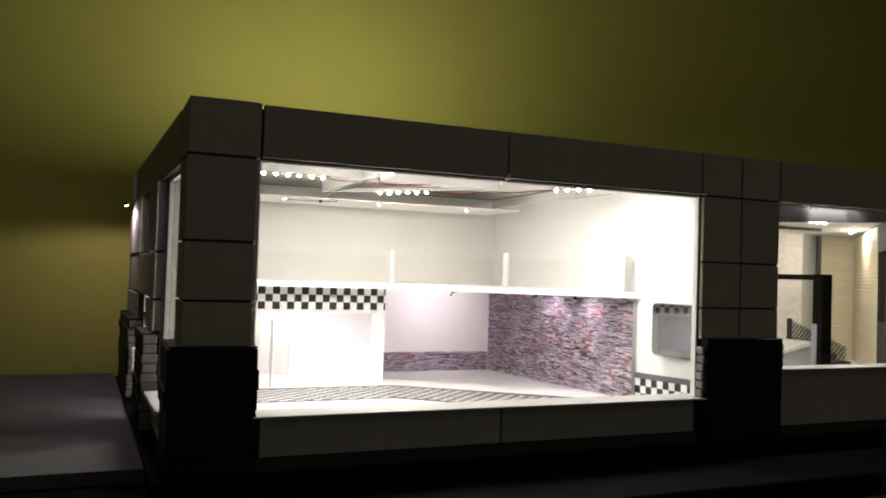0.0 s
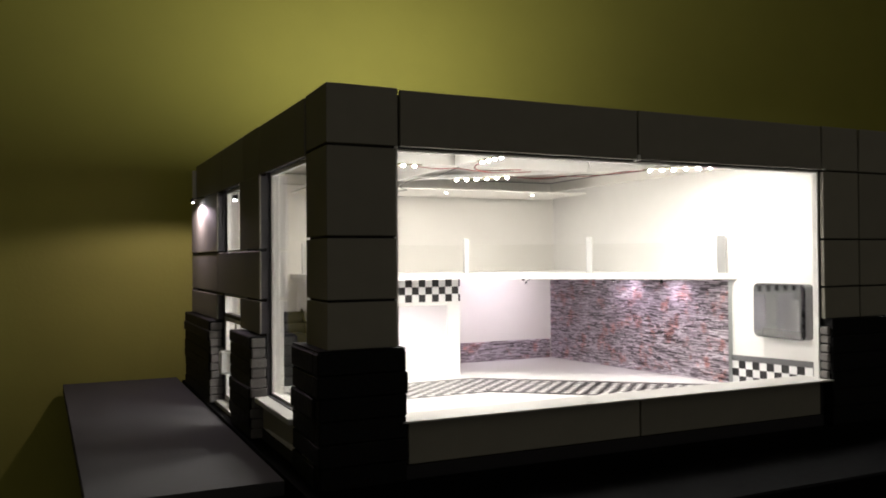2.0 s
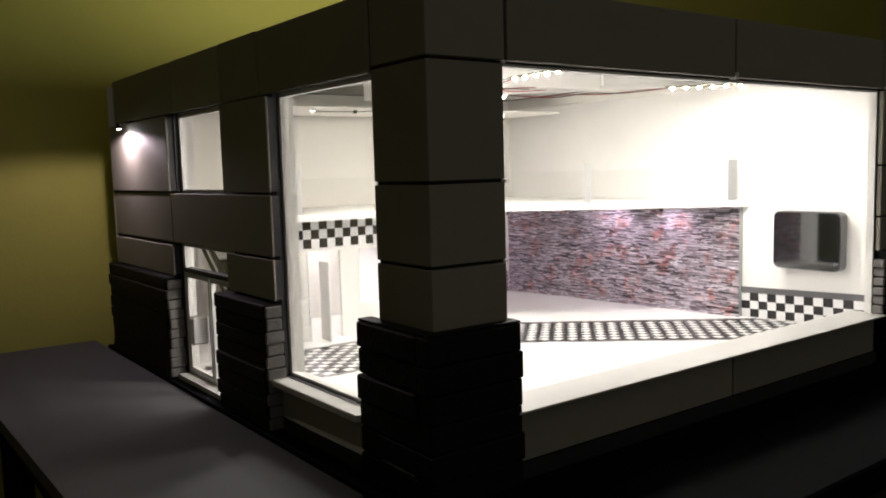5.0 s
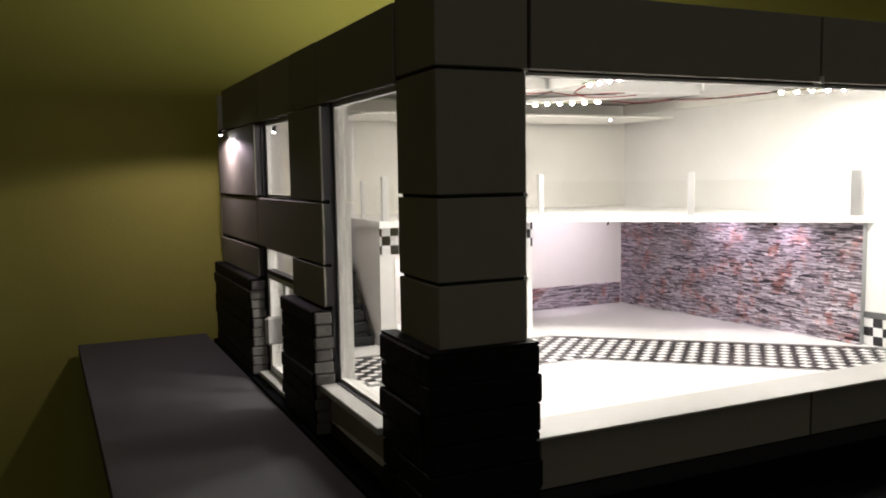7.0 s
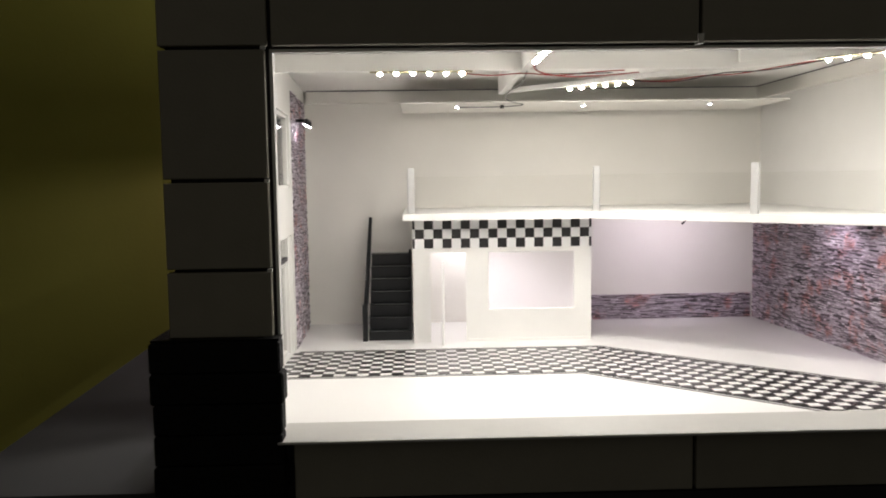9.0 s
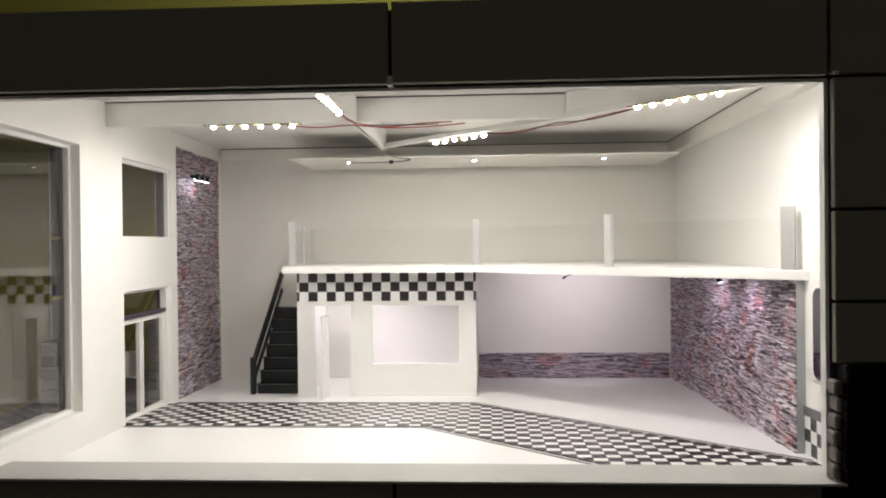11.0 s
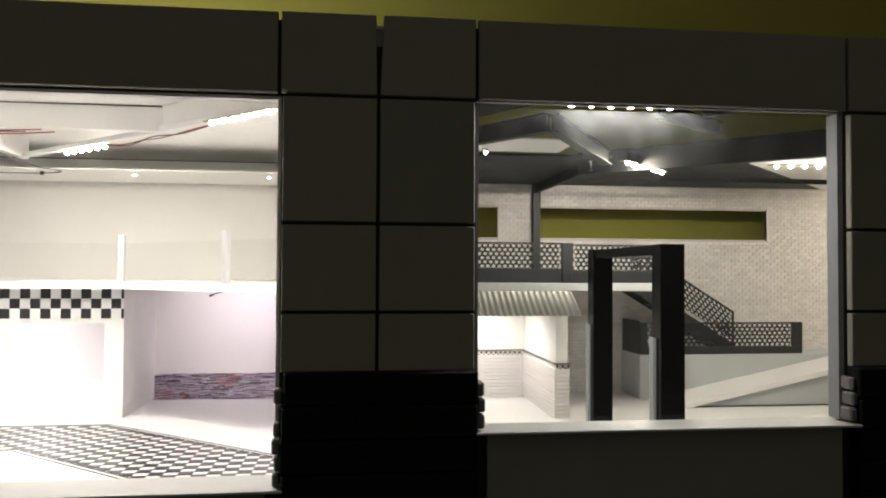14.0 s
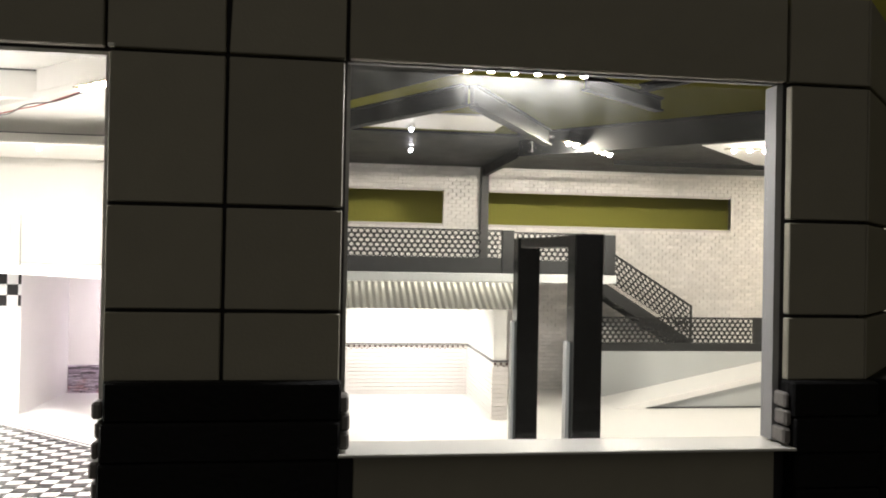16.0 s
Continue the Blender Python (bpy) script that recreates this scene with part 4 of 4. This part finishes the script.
def back_spans(z, z2):
    if z2 > 0.389 and z < 0.459:
        return [(QX0, 1.262), (1.484, 1.584), (2.142, QX1 - 0.004)]
    return [(QX0, QX1 - 0.004)]


brickwork("brick_cladding", "x", BY + 0.003, back_spans, FLOOR + 0.0004, 0.540, -1, "small white-painted bricks on the workshop back wall")
column = thing("steel_column", (1.571, 2.24, FLOOR), "dark grey square steel column against the back wall", "column", kind="structure", bm=shape(box, 1.563, 2.232, FLOOR + 0.0003, 1.580, 2.2495, 0.512, bevel=0.001), material=DARKG)

# roof frame: open in front, sheeted at the back
roof = thing("roof_frame", (1.7, 1.8, 0.5), "dark steel roof beams with open bays and sheeting", "roof frame", kind="structure")
part("sheet", shape(prism, [(QX0, 1.80), (1.70, 1.80), (1.776, 1.737), (2.285, 2.2525), (QX0, 2.2525)], 0.5125, 0.5165), TRUSS, roof, "dark roof sheet")
part("sheet", shape(prism, [(1.780, 1.735), (1.99, 1.53), (2.02, 1.555), (2.80, 2.30), (2.69, 2.380), (2.45, 2.2525), (2.290, 2.2525)], 0.5125, 0.5150), WHITE, roof, "white ceiling panel")
part("sheet", boxes((1.30, 1.66, 0.5180, 1.50, 1.795, 0.5200)), WHITE, roof, "white ceiling panel")
part("sheet", shape(prism, [(QX0, 1.245), (1.470, 1.245), (1.415, 1.495), (1.270, 1.725), (QX0, 1.725)], 0.5440, 0.5475), TRUSS, roof, "dark roof sheet")
part("sheet", boxes((1.672, 1.330, 0.5400, 1.830, 1.480, 0.5425)), WHITE, roof, "white ceiling panel")


def beam(p, q, w=0.012, h=0.020):
    """A rolled beam: two flanges and a web."""
    bm = bmesh.new()
    u = Vector((0, 0, h / 2 - 0.0015))
    bar(bm, Vector(p) + u, Vector(q) + u, w, 0.003)
    bar(bm, Vector(p) - u, Vector(q) - u, w, 0.003)
    bar(bm, p, q, w * 0.35, h - 0.006)
    part("beam", bm, TRUSS, roof)


beam((1.555, 1.850, 0.5060), (1.935, 1.465, 0.5060), 0.016, 0.040)
beam((1.235, 1.765, 0.5140), (1.405, 1.500, 0.5140), 0.016, 0.026)
beam((1.412, 1.500, 0.5140), (1.580, 1.770, 0.5080), 0.016, 0.026)
beam((1.571, 1.828, 0.5010), (1.571, 2.246, 0.5010), 0.010, 0.018)
beam((1.520, 1.395, 0.5130), (1.650, 1.500, 0.5130), 0.012, 0.018)
beam((1.610, 1.460, 0.5240), (1.700, 1.335, 0.5300), 0.010, 0.010)
beam((QX0, 1.36, 0.534), (1.83, 1.36, 0.534), 0.012, 0.018)
beam((1.78, 2.02, 0.504), (2.28, 2.02, 0.504), 0.006, 0.010)
part("rod", shape(cyl, (1.60, 2.10, 0.492), (2.30, 2.06, 0.492), 0.0016, 6), STEEL, roof)
led_strip(1.418, 1.2515, 0.4882, 0, label="six cool bright light chips on a strip", mat_=LEDF, pitch=0.0215, dome=DOMEF)
led_strip(1.657, 1.790, 0.4965, 47, label="warm light strip under the workshop roof", mat_=LEDB, pitch=0.026, chips=7, dome=DOMEB)
led_strip(1.985, 1.812, 0.5085, -8, label="warm light strip near the side wall", mat_=LEDE, pitch=0.026)
led_strip(2.44, 2.03, 0.5085, 45, label="warm light strip in the far end of the workshop", mat_=LEDE, pitch=0.026)
bm = bmesh.new()
bar(bm, (1.600, 1.728, 0.5055), (1.714, 1.851, 0.5055), 0.006, 0.014)
part("hanger", bm, TRUSS, roof)
part("hanger", boxes((1.35, 1.2445, 0.4899, 1.486, 1.256, 0.4915), (1.35, 1.2428, 0.4916, 1.486, 1.2455, 0.5440)), TRUSS, roof)
for at in ((1.363, 1.748, 0.5145), (1.384, 1.970, 0.5118), (1.618, 1.952, 0.5118)):
    t = thing("roof_spot", at, "tiny ceiling spot in the workshop roof", "spotlight", group="workshop spots")
    part("ring", shape(cyl, (at[0], at[1], at[2] - 0.0045), at, 0.0052, 12), STEEL, t)
    part("lens", shape(cyl, (at[0], at[1], at[2] - 0.0085), (at[0], at[1], at[2] - 0.0046), 0.0020, 10, 0.0036), LEDW, t)

# gallery slab, railings
GX1 = 1.757
thing("gallery_slab", (1.46, 2.05, 0.274), "pale gallery floor slab over the niche", "floor slab", kind="structure", bm=shape(box, QX0 + 0.0004, 1.930, 0.274, GX1, BY - 0.0005, 0.2895, bevel=0.0008), material=GREYF)


def perforated(o, u, v, nu, nv, depth, material, name, parent, hole=0.34):
    """A sheet from o along u and v with a honeycomb of nu by nv six-sided holes, depth thick."""
    o, u, v, d = Vector(o), Vector(u), Vector(v), Vector(depth)
    bm = bmesh.new()
    for r in range(nv):
        for c in range(nu):
            cx, cy = (c + 0.5 + 0.5 * (r % 2)) / (nu + 0.5), (r + 0.5) / nv
            rings = []
            for k in range(6):
                a = radians(60 * k + 30)
                ux, uy = math.cos(a) / (nu + 0.5) * 0.5774, math.sin(a) / nv * 0.6667
                rings.append([bm.verts.new(o + u * (cx + ux * s) + v * (cy + uy * s) + w) for s in (1.0, hole * 1.9) for w in (Vector(), d)])
            for k in range(6):
                A, B = rings[k], rings[(k + 1) % 6]
                bm.faces.new((A[0], B[0], B[2], A[2]))
                bm.faces.new((A[1], A[3], B[3], B[1]))
                bm.faces.new((A[2], B[2], B[3], A[3]))
    return part(name, bm, material, parent)


grail = thing("gallery_railing", (1.46, 1.935, 0.29), "dark grey railing of perforated sheet on the gallery", "railing")
part("kick_plate", shape(box, QX0 + 0.001, 1.931, 0.2898, 1.545, 1.937, 0.317, bevel=0.0006), DARKG, grail)
part("kick_plate", shape(box, 1.568, 1.931, 0.2898, 1.733, 1.937, 0.314, bevel=0.0006), DARKG, grail)
for px, w, h in ((1.5565, 0.0215, 0.366), (1.744, 0.020, 0.362)):
    part("post", shape(box, px - w / 2, 1.929, 0.2898, px + w / 2, 1.940, h, bevel=0.0008), DARKG, grail)
perforated((QX0 + 0.002, 1.933, 0.317), (0.368, 0, 0), (0, 0, 0.047), 33, 6, (0, 0.0015, 0), DARKG, "mesh_panel", grail)
perforated((1.568, 1.933, 0.314), (0.165, 0, 0), (0, 0, 0.047), 15, 6, (0, 0.0015, 0), DARKG, "mesh_panel", grail)
part("top_rail", boxes((QX0 + 0.001, 1.932, 0.3642, 1.5455, 1.936, 0.3665), (1.5675, 1.932, 0.3612, 1.7335, 1.936, 0.3635)), DARKG, grail)

awning = thing("awning", (1.35, 1.89, 0.24), "corrugated zinc awning hung under the gallery", "awning")
bm = bmesh.new()
nw = 34 * 6
prev = None
for i in range(nw + 1):
    s = i / nw
    off = 0.0022 * math.sin(s * 34 * 2 * math.pi)
    xt, xb = QX0 + 0.001 + s * (1.562 - QX0), QX0 + 0.001 + s * (1.575 - QX0)
    cur = [bm.verts.new((xt, 1.926 + off, 0.2735 + off * 0.4)), bm.verts.new((xb, 1.902 + off, 0.2285 + off * 0.2)), bm.verts.new((xt, 1.9275 + off, 0.2735 + off * 0.4 + 0.0)), bm.verts.new((xb, 1.9035 + off, 0.2280 + off * 0.2))]
    if prev:
        bm.faces.new((prev[0], cur[0], cur[1], prev[1]))
        bm.faces.new((prev[2], prev[3], cur[3], cur[2]))
        bm.faces.new((prev[1], cur[1], cur[3], prev[3]))
    prev = cur
for f in bm.faces:
    f.smooth = True
part("sheet", bm, ZINC, awning)

# niche under the gallery
niche = thing("niche", (1.36, 2.1, FLOOR), "bright tiled niche with a dado of little checks", "niche", kind="structure")
part("back_wall", boxes((QX0 + 0.0005, 2.203, FLOOR + 0.0003, 1.5349, 2.208, 0.2735)), WHITE, niche)
part("side_wall", boxes((1.535, 1.935, FLOOR + 0.0003, 1.558, 2.2485, 0.2735)), WHITE, niche)
z = FLOOR + 0.0006
while z < 0.118:
    board(QX0 + 0.0006, 2.200, z, 1.5345, 2.2029, z + 0.0070, niche)
    board(1.5322, 1.9322, z, 1.5349, 2.1998, z + 0.0070, niche)
    board(1.535, 1.9322, z, 1.5605, 1.9349, z + 0.0070, niche)
    z += 0.0078
part("dado_rail", boxes((QX0 + 0.0006, 2.1985, 0.1345, 1.5345, 2.2029, 0.1365), (1.531, 1.9305, 0.1335, 1.5349, 2.198, 0.1365), (1.535, 1.9305, 0.1335, 1.562, 1.9349, 0.1365)), GREYT, niche)
me = mesh_of("small_tile", boxes((-0.0022, -0.0006, -0.0022, 0.0022, 0.0006, 0.0022)), (0, 0, 0), BROWNT)
for i in range(66):
    piece("small_tile", me, (QX0 + 0.004 + i * 0.0054, 2.2020, 0.1300 - (i % 2) * 0.0056), niche)
for i in range(5):
    piece("small_tile", me, (1.5375 + i * 0.0054, 1.9342, 0.1300 - (i % 2) * 0.0056), niche)

# portal of black box section
portal = thing("portal_frame", (1.5, 1.45, FLOOR), "black portal frame of box section with grey inner edges", "frame")
for ya, yb in ((1.309, 1.336), (1.552, 1.579)):
    part("post", shape(box, 1.485, ya, FLOOR + 0.0003, 1.514, yb, 0.343, bevel=0.0012), PORTAL, portal)
    part("side_strip", boxes((1.4815, ya + 0.013, FLOOR + 0.0003, 1.4848, yb - 0.002, 0.235)), GREYF, portal, "grey edge strip")
part("beam", shape(box, 1.487, 1.3362, 0.330, 1.512, 1.5518, 0.3425, bevel=0.001), PORTAL, portal)

# platform with ramp
PZ, PY = 0.129, 2.134
plat = thing("platform", (2.05, 2.19, FLOOR), "pale grey raised platform along the workshop back wall", "platform", kind="structure", bm=shape(box, 1.779, PY, FLOOR + 0.0003, 2.36, BY - 0.0006, PZ, bevel=0.0008), material=GREYF)
prail = thing("platform_railing", (1.97, PY, PZ), "dark grey railing of perforated sheet round the platform", "railing")
part("kick_plate", shape(box, 1.7793, PY + 0.001, PZ + 0.0003, 2.161, PY + 0.007, 0.146, bevel=0.0006), DARKG, prail)
perforated((1.798, PY + 0.003, 0.146), (0.340, 0, 0), (0, 0, 0.051), 28, 6, (0, 0.0015, 0), DARKG, "mesh_panel", prail)
part("top_rail", boxes((1.7793, PY + 0.002, 0.1972, 2.138, PY + 0.006, 0.2000)), DARKG, prail)
part("post", shape(box, 2.138, PY, 0.1463, 2.161, PY + 0.010, 0.2005, bevel=0.0008), DARKG, prail)
part("post", shape(box, 1.7793, PY, 0.1463, 1.797, PY + 0.008, 0.197, bevel=0.0008), DARKG, prail)
part("side_panel", shape(box, 1.7793, PY + 0.0085, PZ + 0.0003, 1.7833, BY - 0.004, 0.203, bevel=0.0006), DARKG, prail)
ramp = thing("ramp", (2.0, 2.08, FLOOR), "white sloping ramp up to the platform", "ramp")
ax, bx, ry = 1.790, 2.250, 2.020
bm = bmesh.new()
prism(bm, [(ax, -FLOOR - 0.0006), (ax + 0.055, -FLOOR - 0.0006), (bx, -PZ + 0.012), (bx, -PZ)], ry, PY - 0.0005)
bmesh.ops.transform(bm, matrix=Matrix(((1, 0, 0, 0), (0, 0, 1, 0), (0, -1, 0, 0), (0, 0, 0, 1))), verts=bm.verts)
part("deck", bm, GLOSSW, ramp)
bm = bmesh.new()
prism(bm, [(ax + 0.065, -FLOOR - 0.0005), (bx, -FLOOR - 0.0005), (bx, -PZ + 0.0135)], ry + 0.006, PY - 0.001)
bmesh.ops.transform(bm, matrix=Matrix(((1, 0, 0, 0), (0, 0, 1, 0), (0, -1, 0, 0), (0, 0, 0, 1))), verts=bm.verts)
part("side", bm, GREYF, ramp)
part("skirting", boxes((ax + 0.065, ry + 0.0035, FLOOR + 0.0004, bx, ry + 0.0057, FLOOR + 0.0030)), DARKG, ramp)
flight = thing("platform_steps", (2.28, 2.0, FLOOR), "dark steps with a perforated side coming down from the platform", "stairs")
for i in range(4):
    part("step", shape(box, 2.2535, 1.885 + i * 0.056, FLOOR + 0.0004, 2.335, 1.885 + (i + 1) * 0.056 - 0.0005, 0.050 + i * 0.020, bevel=0.0008), DARKG, flight)
perforated((2.2515, 1.890, 0.056), (0, 0.225, 0.072), (0, 0, 0.066), 18, 7, (0.0015, 0, 0), DARKG, "mesh_panel", flight)
part("post", shape(box, 2.2505, 2.1165, PZ - 0.02, 2.2600, 2.1325, 0.200, bevel=0.0008), DARKG, flight)
# steel stair from platform to gallery
st2 = thing("steel_stairs", (1.87, 2.18, 0.129), "dark steel stairs with perforated sides up to the gallery", "stairs")
for i in range(7):
    sx = 1.985 - i * 0.0325
    part("tread", shape(box, sx - 0.034, 2.150, PZ + (i + 1) * 0.0215 - 0.004, sx, 2.220, PZ + (i + 1) * 0.0215, bevel=0.0005), DARKG, st2)
for sy in (2.1465, 2.2235):
    bm = bmesh.new()
    bar(bm, (1.998, sy, 0.140), (1.757, sy, 0.288), 0.005, 0.024, bevel=0.0006)
    part("stringer", bm, DARKG, st2)
perforated((1.762, 2.143, 0.308), (0.236, 0, -0.146), (0, 0, 0.060), 22, 7, (0, 0.0015, 0), DARKG, "mesh_panel", st2)
bm = bmesh.new()
bar(bm, (1.760, 2.144, 0.371), (2.000, 2.144, 0.2225), 0.004, 0.004)
bar(bm, (2.000, 2.144, 0.1295), (2.000, 2.144, 0.2245), 0.004, 0.004)
part("handrail", bm, DARKG, st2)

# ---- ledgestone cladding in the showroom ----
structure("wall_stone_backing", boxes((RX - 0.0112, 1.529, FLOOR + 0.0003, RX - 0.0002, BY - 0.0004, SLABZ - 0.0004)), GREYF, "board behind the stone strips", "wall")


def ledge_wall(name, plane, fixed, a0, a1, z0, z1, out, parent_label, course=0.0021):
    """Thin stone strips on an upright plane; plane 'x' runs along y, 'y' along x."""
    verts, faces = [], []
    z = z0
    rng = random.Random(a0 * 1000 + z1)
    while z < z1 - 0.001:
        h = min(course * rng.uniform(0.7, 1.35), z1 - z)
        a = a0
        while a < a1 - 0.0005:
            w = min(rng.uniform(0.005, 0.030), a1 - a)
            if a1 - a - w < 0.006:
                w = a1 - a
            d = rng.uniform(0.0008, 0.0034) * out
            n = len(verts)
            for dd, e in ((0.0, 0.0), (d, 0.0005)):
                for aa, cz in ((a + e, z + e), (a + w - e - 0.0003, z + e), (a + w - e - 0.0003, z + h - e - 0.0002), (a + e, z + h - e - 0.0002)):
                    verts.append((fixed + dd, aa, cz) if plane == "x" else (aa, fixed + dd, cz))
            for f in ((0, 1, 5, 4), (1, 2, 6, 5), (2, 3, 7, 6), (3, 0, 4, 7), (4, 5, 6, 7), (3, 2, 1, 0)):
                faces.append([n + i for i in f])
            a += w
        z += h
    me = bpy.data.meshes.new(name)
    me.from_pydata(verts, [], faces)
    me.materials.append(LEDGE)
    ob = new(name, me)
    bm = bmesh.new()
    bm.from_mesh(me)
    bmesh.ops.recalc_face_normals(bm, faces=bm.faces)
    bm.to_mesh(me)
    bm.free()
    return tagged(ob, parent_label, "stone cladding", kind="stuff")


ledge_wall("stone_cladding", "x", RX - 0.0115, 1.529, BY - 0.0005, 0.0270, SLABZ - 0.0005, -1, "wall of stacked lilac-grey and rusty stone strips under the mezzanine")
tall = ledge_wall("stone_cladding", "x", INX + 0.0005, 1.953, 2.2300, 0.0270, 0.5205, 1, "tall column of stacked lilac-grey stone strips")
for v in tall.data.vertices:
    v.co.x += (BY - v.co.y) * 0.026
tall.matrix_basis = SKEW
ledge_wall("stone_cladding", "y", BY - 0.0005, 0.728, 1.148, 0.0270, 0.085, -1, "low skirting band of stacked grey stone strips")

# ---- checkered pieces ----
T = 0.01835
fascia = {}
TW = 0.0178
sliver = (BX1 - BX0 - 19 * TW) / 2
for r in range(3):
    for c in range(21):
        w = TW if 0 < c < 20 else sliver
        xc = BX0 + (sliver / 2 if c == 0 else BX1 - BX0 - sliver / 2 if c == 20 else sliver + TW * (c - 0.5))
        key = (c in (0, 20), (r + c) % 2)
        if key not in fascia:
            fascia[key] = mesh_of("tile", boxes((-w / 2 + 0.0001, -0.0006, -T / 2 + 0.0001, w / 2 - 0.0001, 0.0006, T / 2 - 0.0001)), (0, 0, 0), WHITET if key[1] else BLACKT)
        piece("tile", fascia[key], (xc, BYF - 0.0008, SLABZ - 0.001 - T * (r + 0.5)), booth)
dado = thing("checkered_dado", (RX, 1.4, FLOOR), "black and white checkered tile dado with a grey cap", "tiles", kind="structure")
D = 0.0193
DZ0, DH = 0.0500, 0.0165
me_b = mesh_of("tile", boxes((-0.0006, -D / 2 + 0.0001, -DH / 2 + 0.0001, 0.0006, D / 2 - 0.0001, DH / 2 - 0.0001)), (0, 0, 0), BLACKT)
me_w = mesh_of("tile", boxes((-0.0006, -D / 2 + 0.0001, -DH / 2 + 0.0001, 0.0006, D / 2 - 0.0001, DH / 2 - 0.0001)), (0, 0, 0), WHITET)
for r in range(3):
    for c in range(14):
        piece("tile", me_b if (r + c) % 2 else me_w, (RX - 0.0010, 1.528 - D * (c + 0.5), DZ0 + DH * (r + 0.5)), dado)
part("cap", shape(box, RX - 0.0030, 1.2550, DZ0 + 3 * DH, RX - 0.0003, 1.528, 0.1115, bevel=0.0005), GREYT, dado, "grey cap strip")
dado.matrix_basis = Matrix.Translation((0, 1.528, DZ0)) @ pose(0, 0, 0, -2.2, 0, 0) @ Matrix.Translation((0, -1.528, -DZ0)) @ Matrix.Translation(dado.location)

# floor band: checks set square to the room, cut along an angled run
band = thing("checkered_floor_band", (0.6, 1.85, FLOOR), "black checks in the white floor with double border lines", "floor tiles", kind="structure")
K = -0.990
LOW, UPP = (0.6486, 1.690), (0.7275, 1.921)


def clip(poly, a, b, c):
    """Keeps the part of a convex outline where a*x + b*y + c >= 0."""
    out = []
    for i, p in enumerate(poly):
        q = poly[(i + 1) % len(poly)]
        sp, sq = a * p[0] + b * p[1] + c, a * q[0] + b * q[1] + c
        if sp >= 0:
            out.append(p)
        if sp * sq < 0:
            k = sp / (sp - sq)
            out.append((p[0] + (q[0] - p[0]) * k, p[1] + (q[1] - p[1]) * k))
    return out


def bend(o):
    """Outline of the band, o inside its edges: straight run and angled run."""
    n = math.hypot(1, K)
    split = ((UPP[1] - LOW[1]), -(UPP[0] - LOW[0]))
    cs = -(split[0] * LOW[0] + split[1] * LOW[1])
    straight = [(0, 1, -(LOW[1] + o)), (0, -1, UPP[1] - o), (-split[0], -split[1], -cs)]
    angled = [(-K, 1, K * LOW[0] - LOW[1] - o * n), (K, -1, UPP[1] - K * UPP[0] - o * n), (split[0], split[1], cs)]
    return straight, angled


def flat(poly, z0, z1):
    bm = bmesh.new()
    prism(bm, poly, z0, z1)
    return bm


def area(p):
    return 0.5 * sum(p[i][0] * p[(i + 1) % len(p)][1] - p[(i + 1) % len(p)][0] * p[i][1] for i in range(len(p)))


room = [(INX - 0.010, 1.263), (RX - 0.006, 1.263), (RX - 0.006, 2.2), (INX + 0.0005, 2.2)]
for o0, o1 in ((0.0, 0.0026), (0.0090, 0.0114)):
    for run0, run1 in zip(bend(o0), bend(o1)):
        for edge in (0, 1):
            h0, h1 = run0[edge], run1[edge]
            poly = clip(clip(clip(room, *h0), -h1[0], -h1[1], -h1[2]), *run0[2])
            if len(poly) > 2 and abs(area(poly)) > 1e-6:
                part("border_line", flat(poly, FLOOR + 0.0001, FLOOR + 0.0007), BLACKT, band)
y0 = LOW[1] + 0.0134
S = (UPP[1] - LOW[1] - 0.0268) / 11
shared = {}
for run in bend(0.0134):
    for r in range(-32, 11):
        for c in range(62):
            if (r + c) % 2:
                continue
            xa, ya = INX - 0.010 + c * S, y0 + r * S
            poly = [(xa, ya), (xa + S, ya), (xa + S, ya + S), (xa, ya + S)]
            for h in run:
                poly = clip(poly, *h) if len(poly) > 2 else poly
            if len(poly) > 2:
                poly = clip(clip(poly, -1, 0, RX - 0.006), 0, 1, -1.263)
            if len(poly) < 3 or area(poly) < 4e-6:
                continue
            whole = abs(area(poly) - S * S) < 1e-9
            if whole:
                if "tile" not in shared:
                    shared["tile"] = mesh_of("tile", flat([(0, 0), (S, 0), (S, S), (0, S)], 0.0001, 0.0007), (0, 0, 0), BLACKT)
                piece("tile", shared["tile"], (xa, ya, FLOOR), band)
            else:
                part("tile", flat(poly, FLOOR + 0.0001, FLOOR + 0.0007), BLACKT, band)
band.matrix_basis = SLOPE @ Matrix.Translation(band.location)
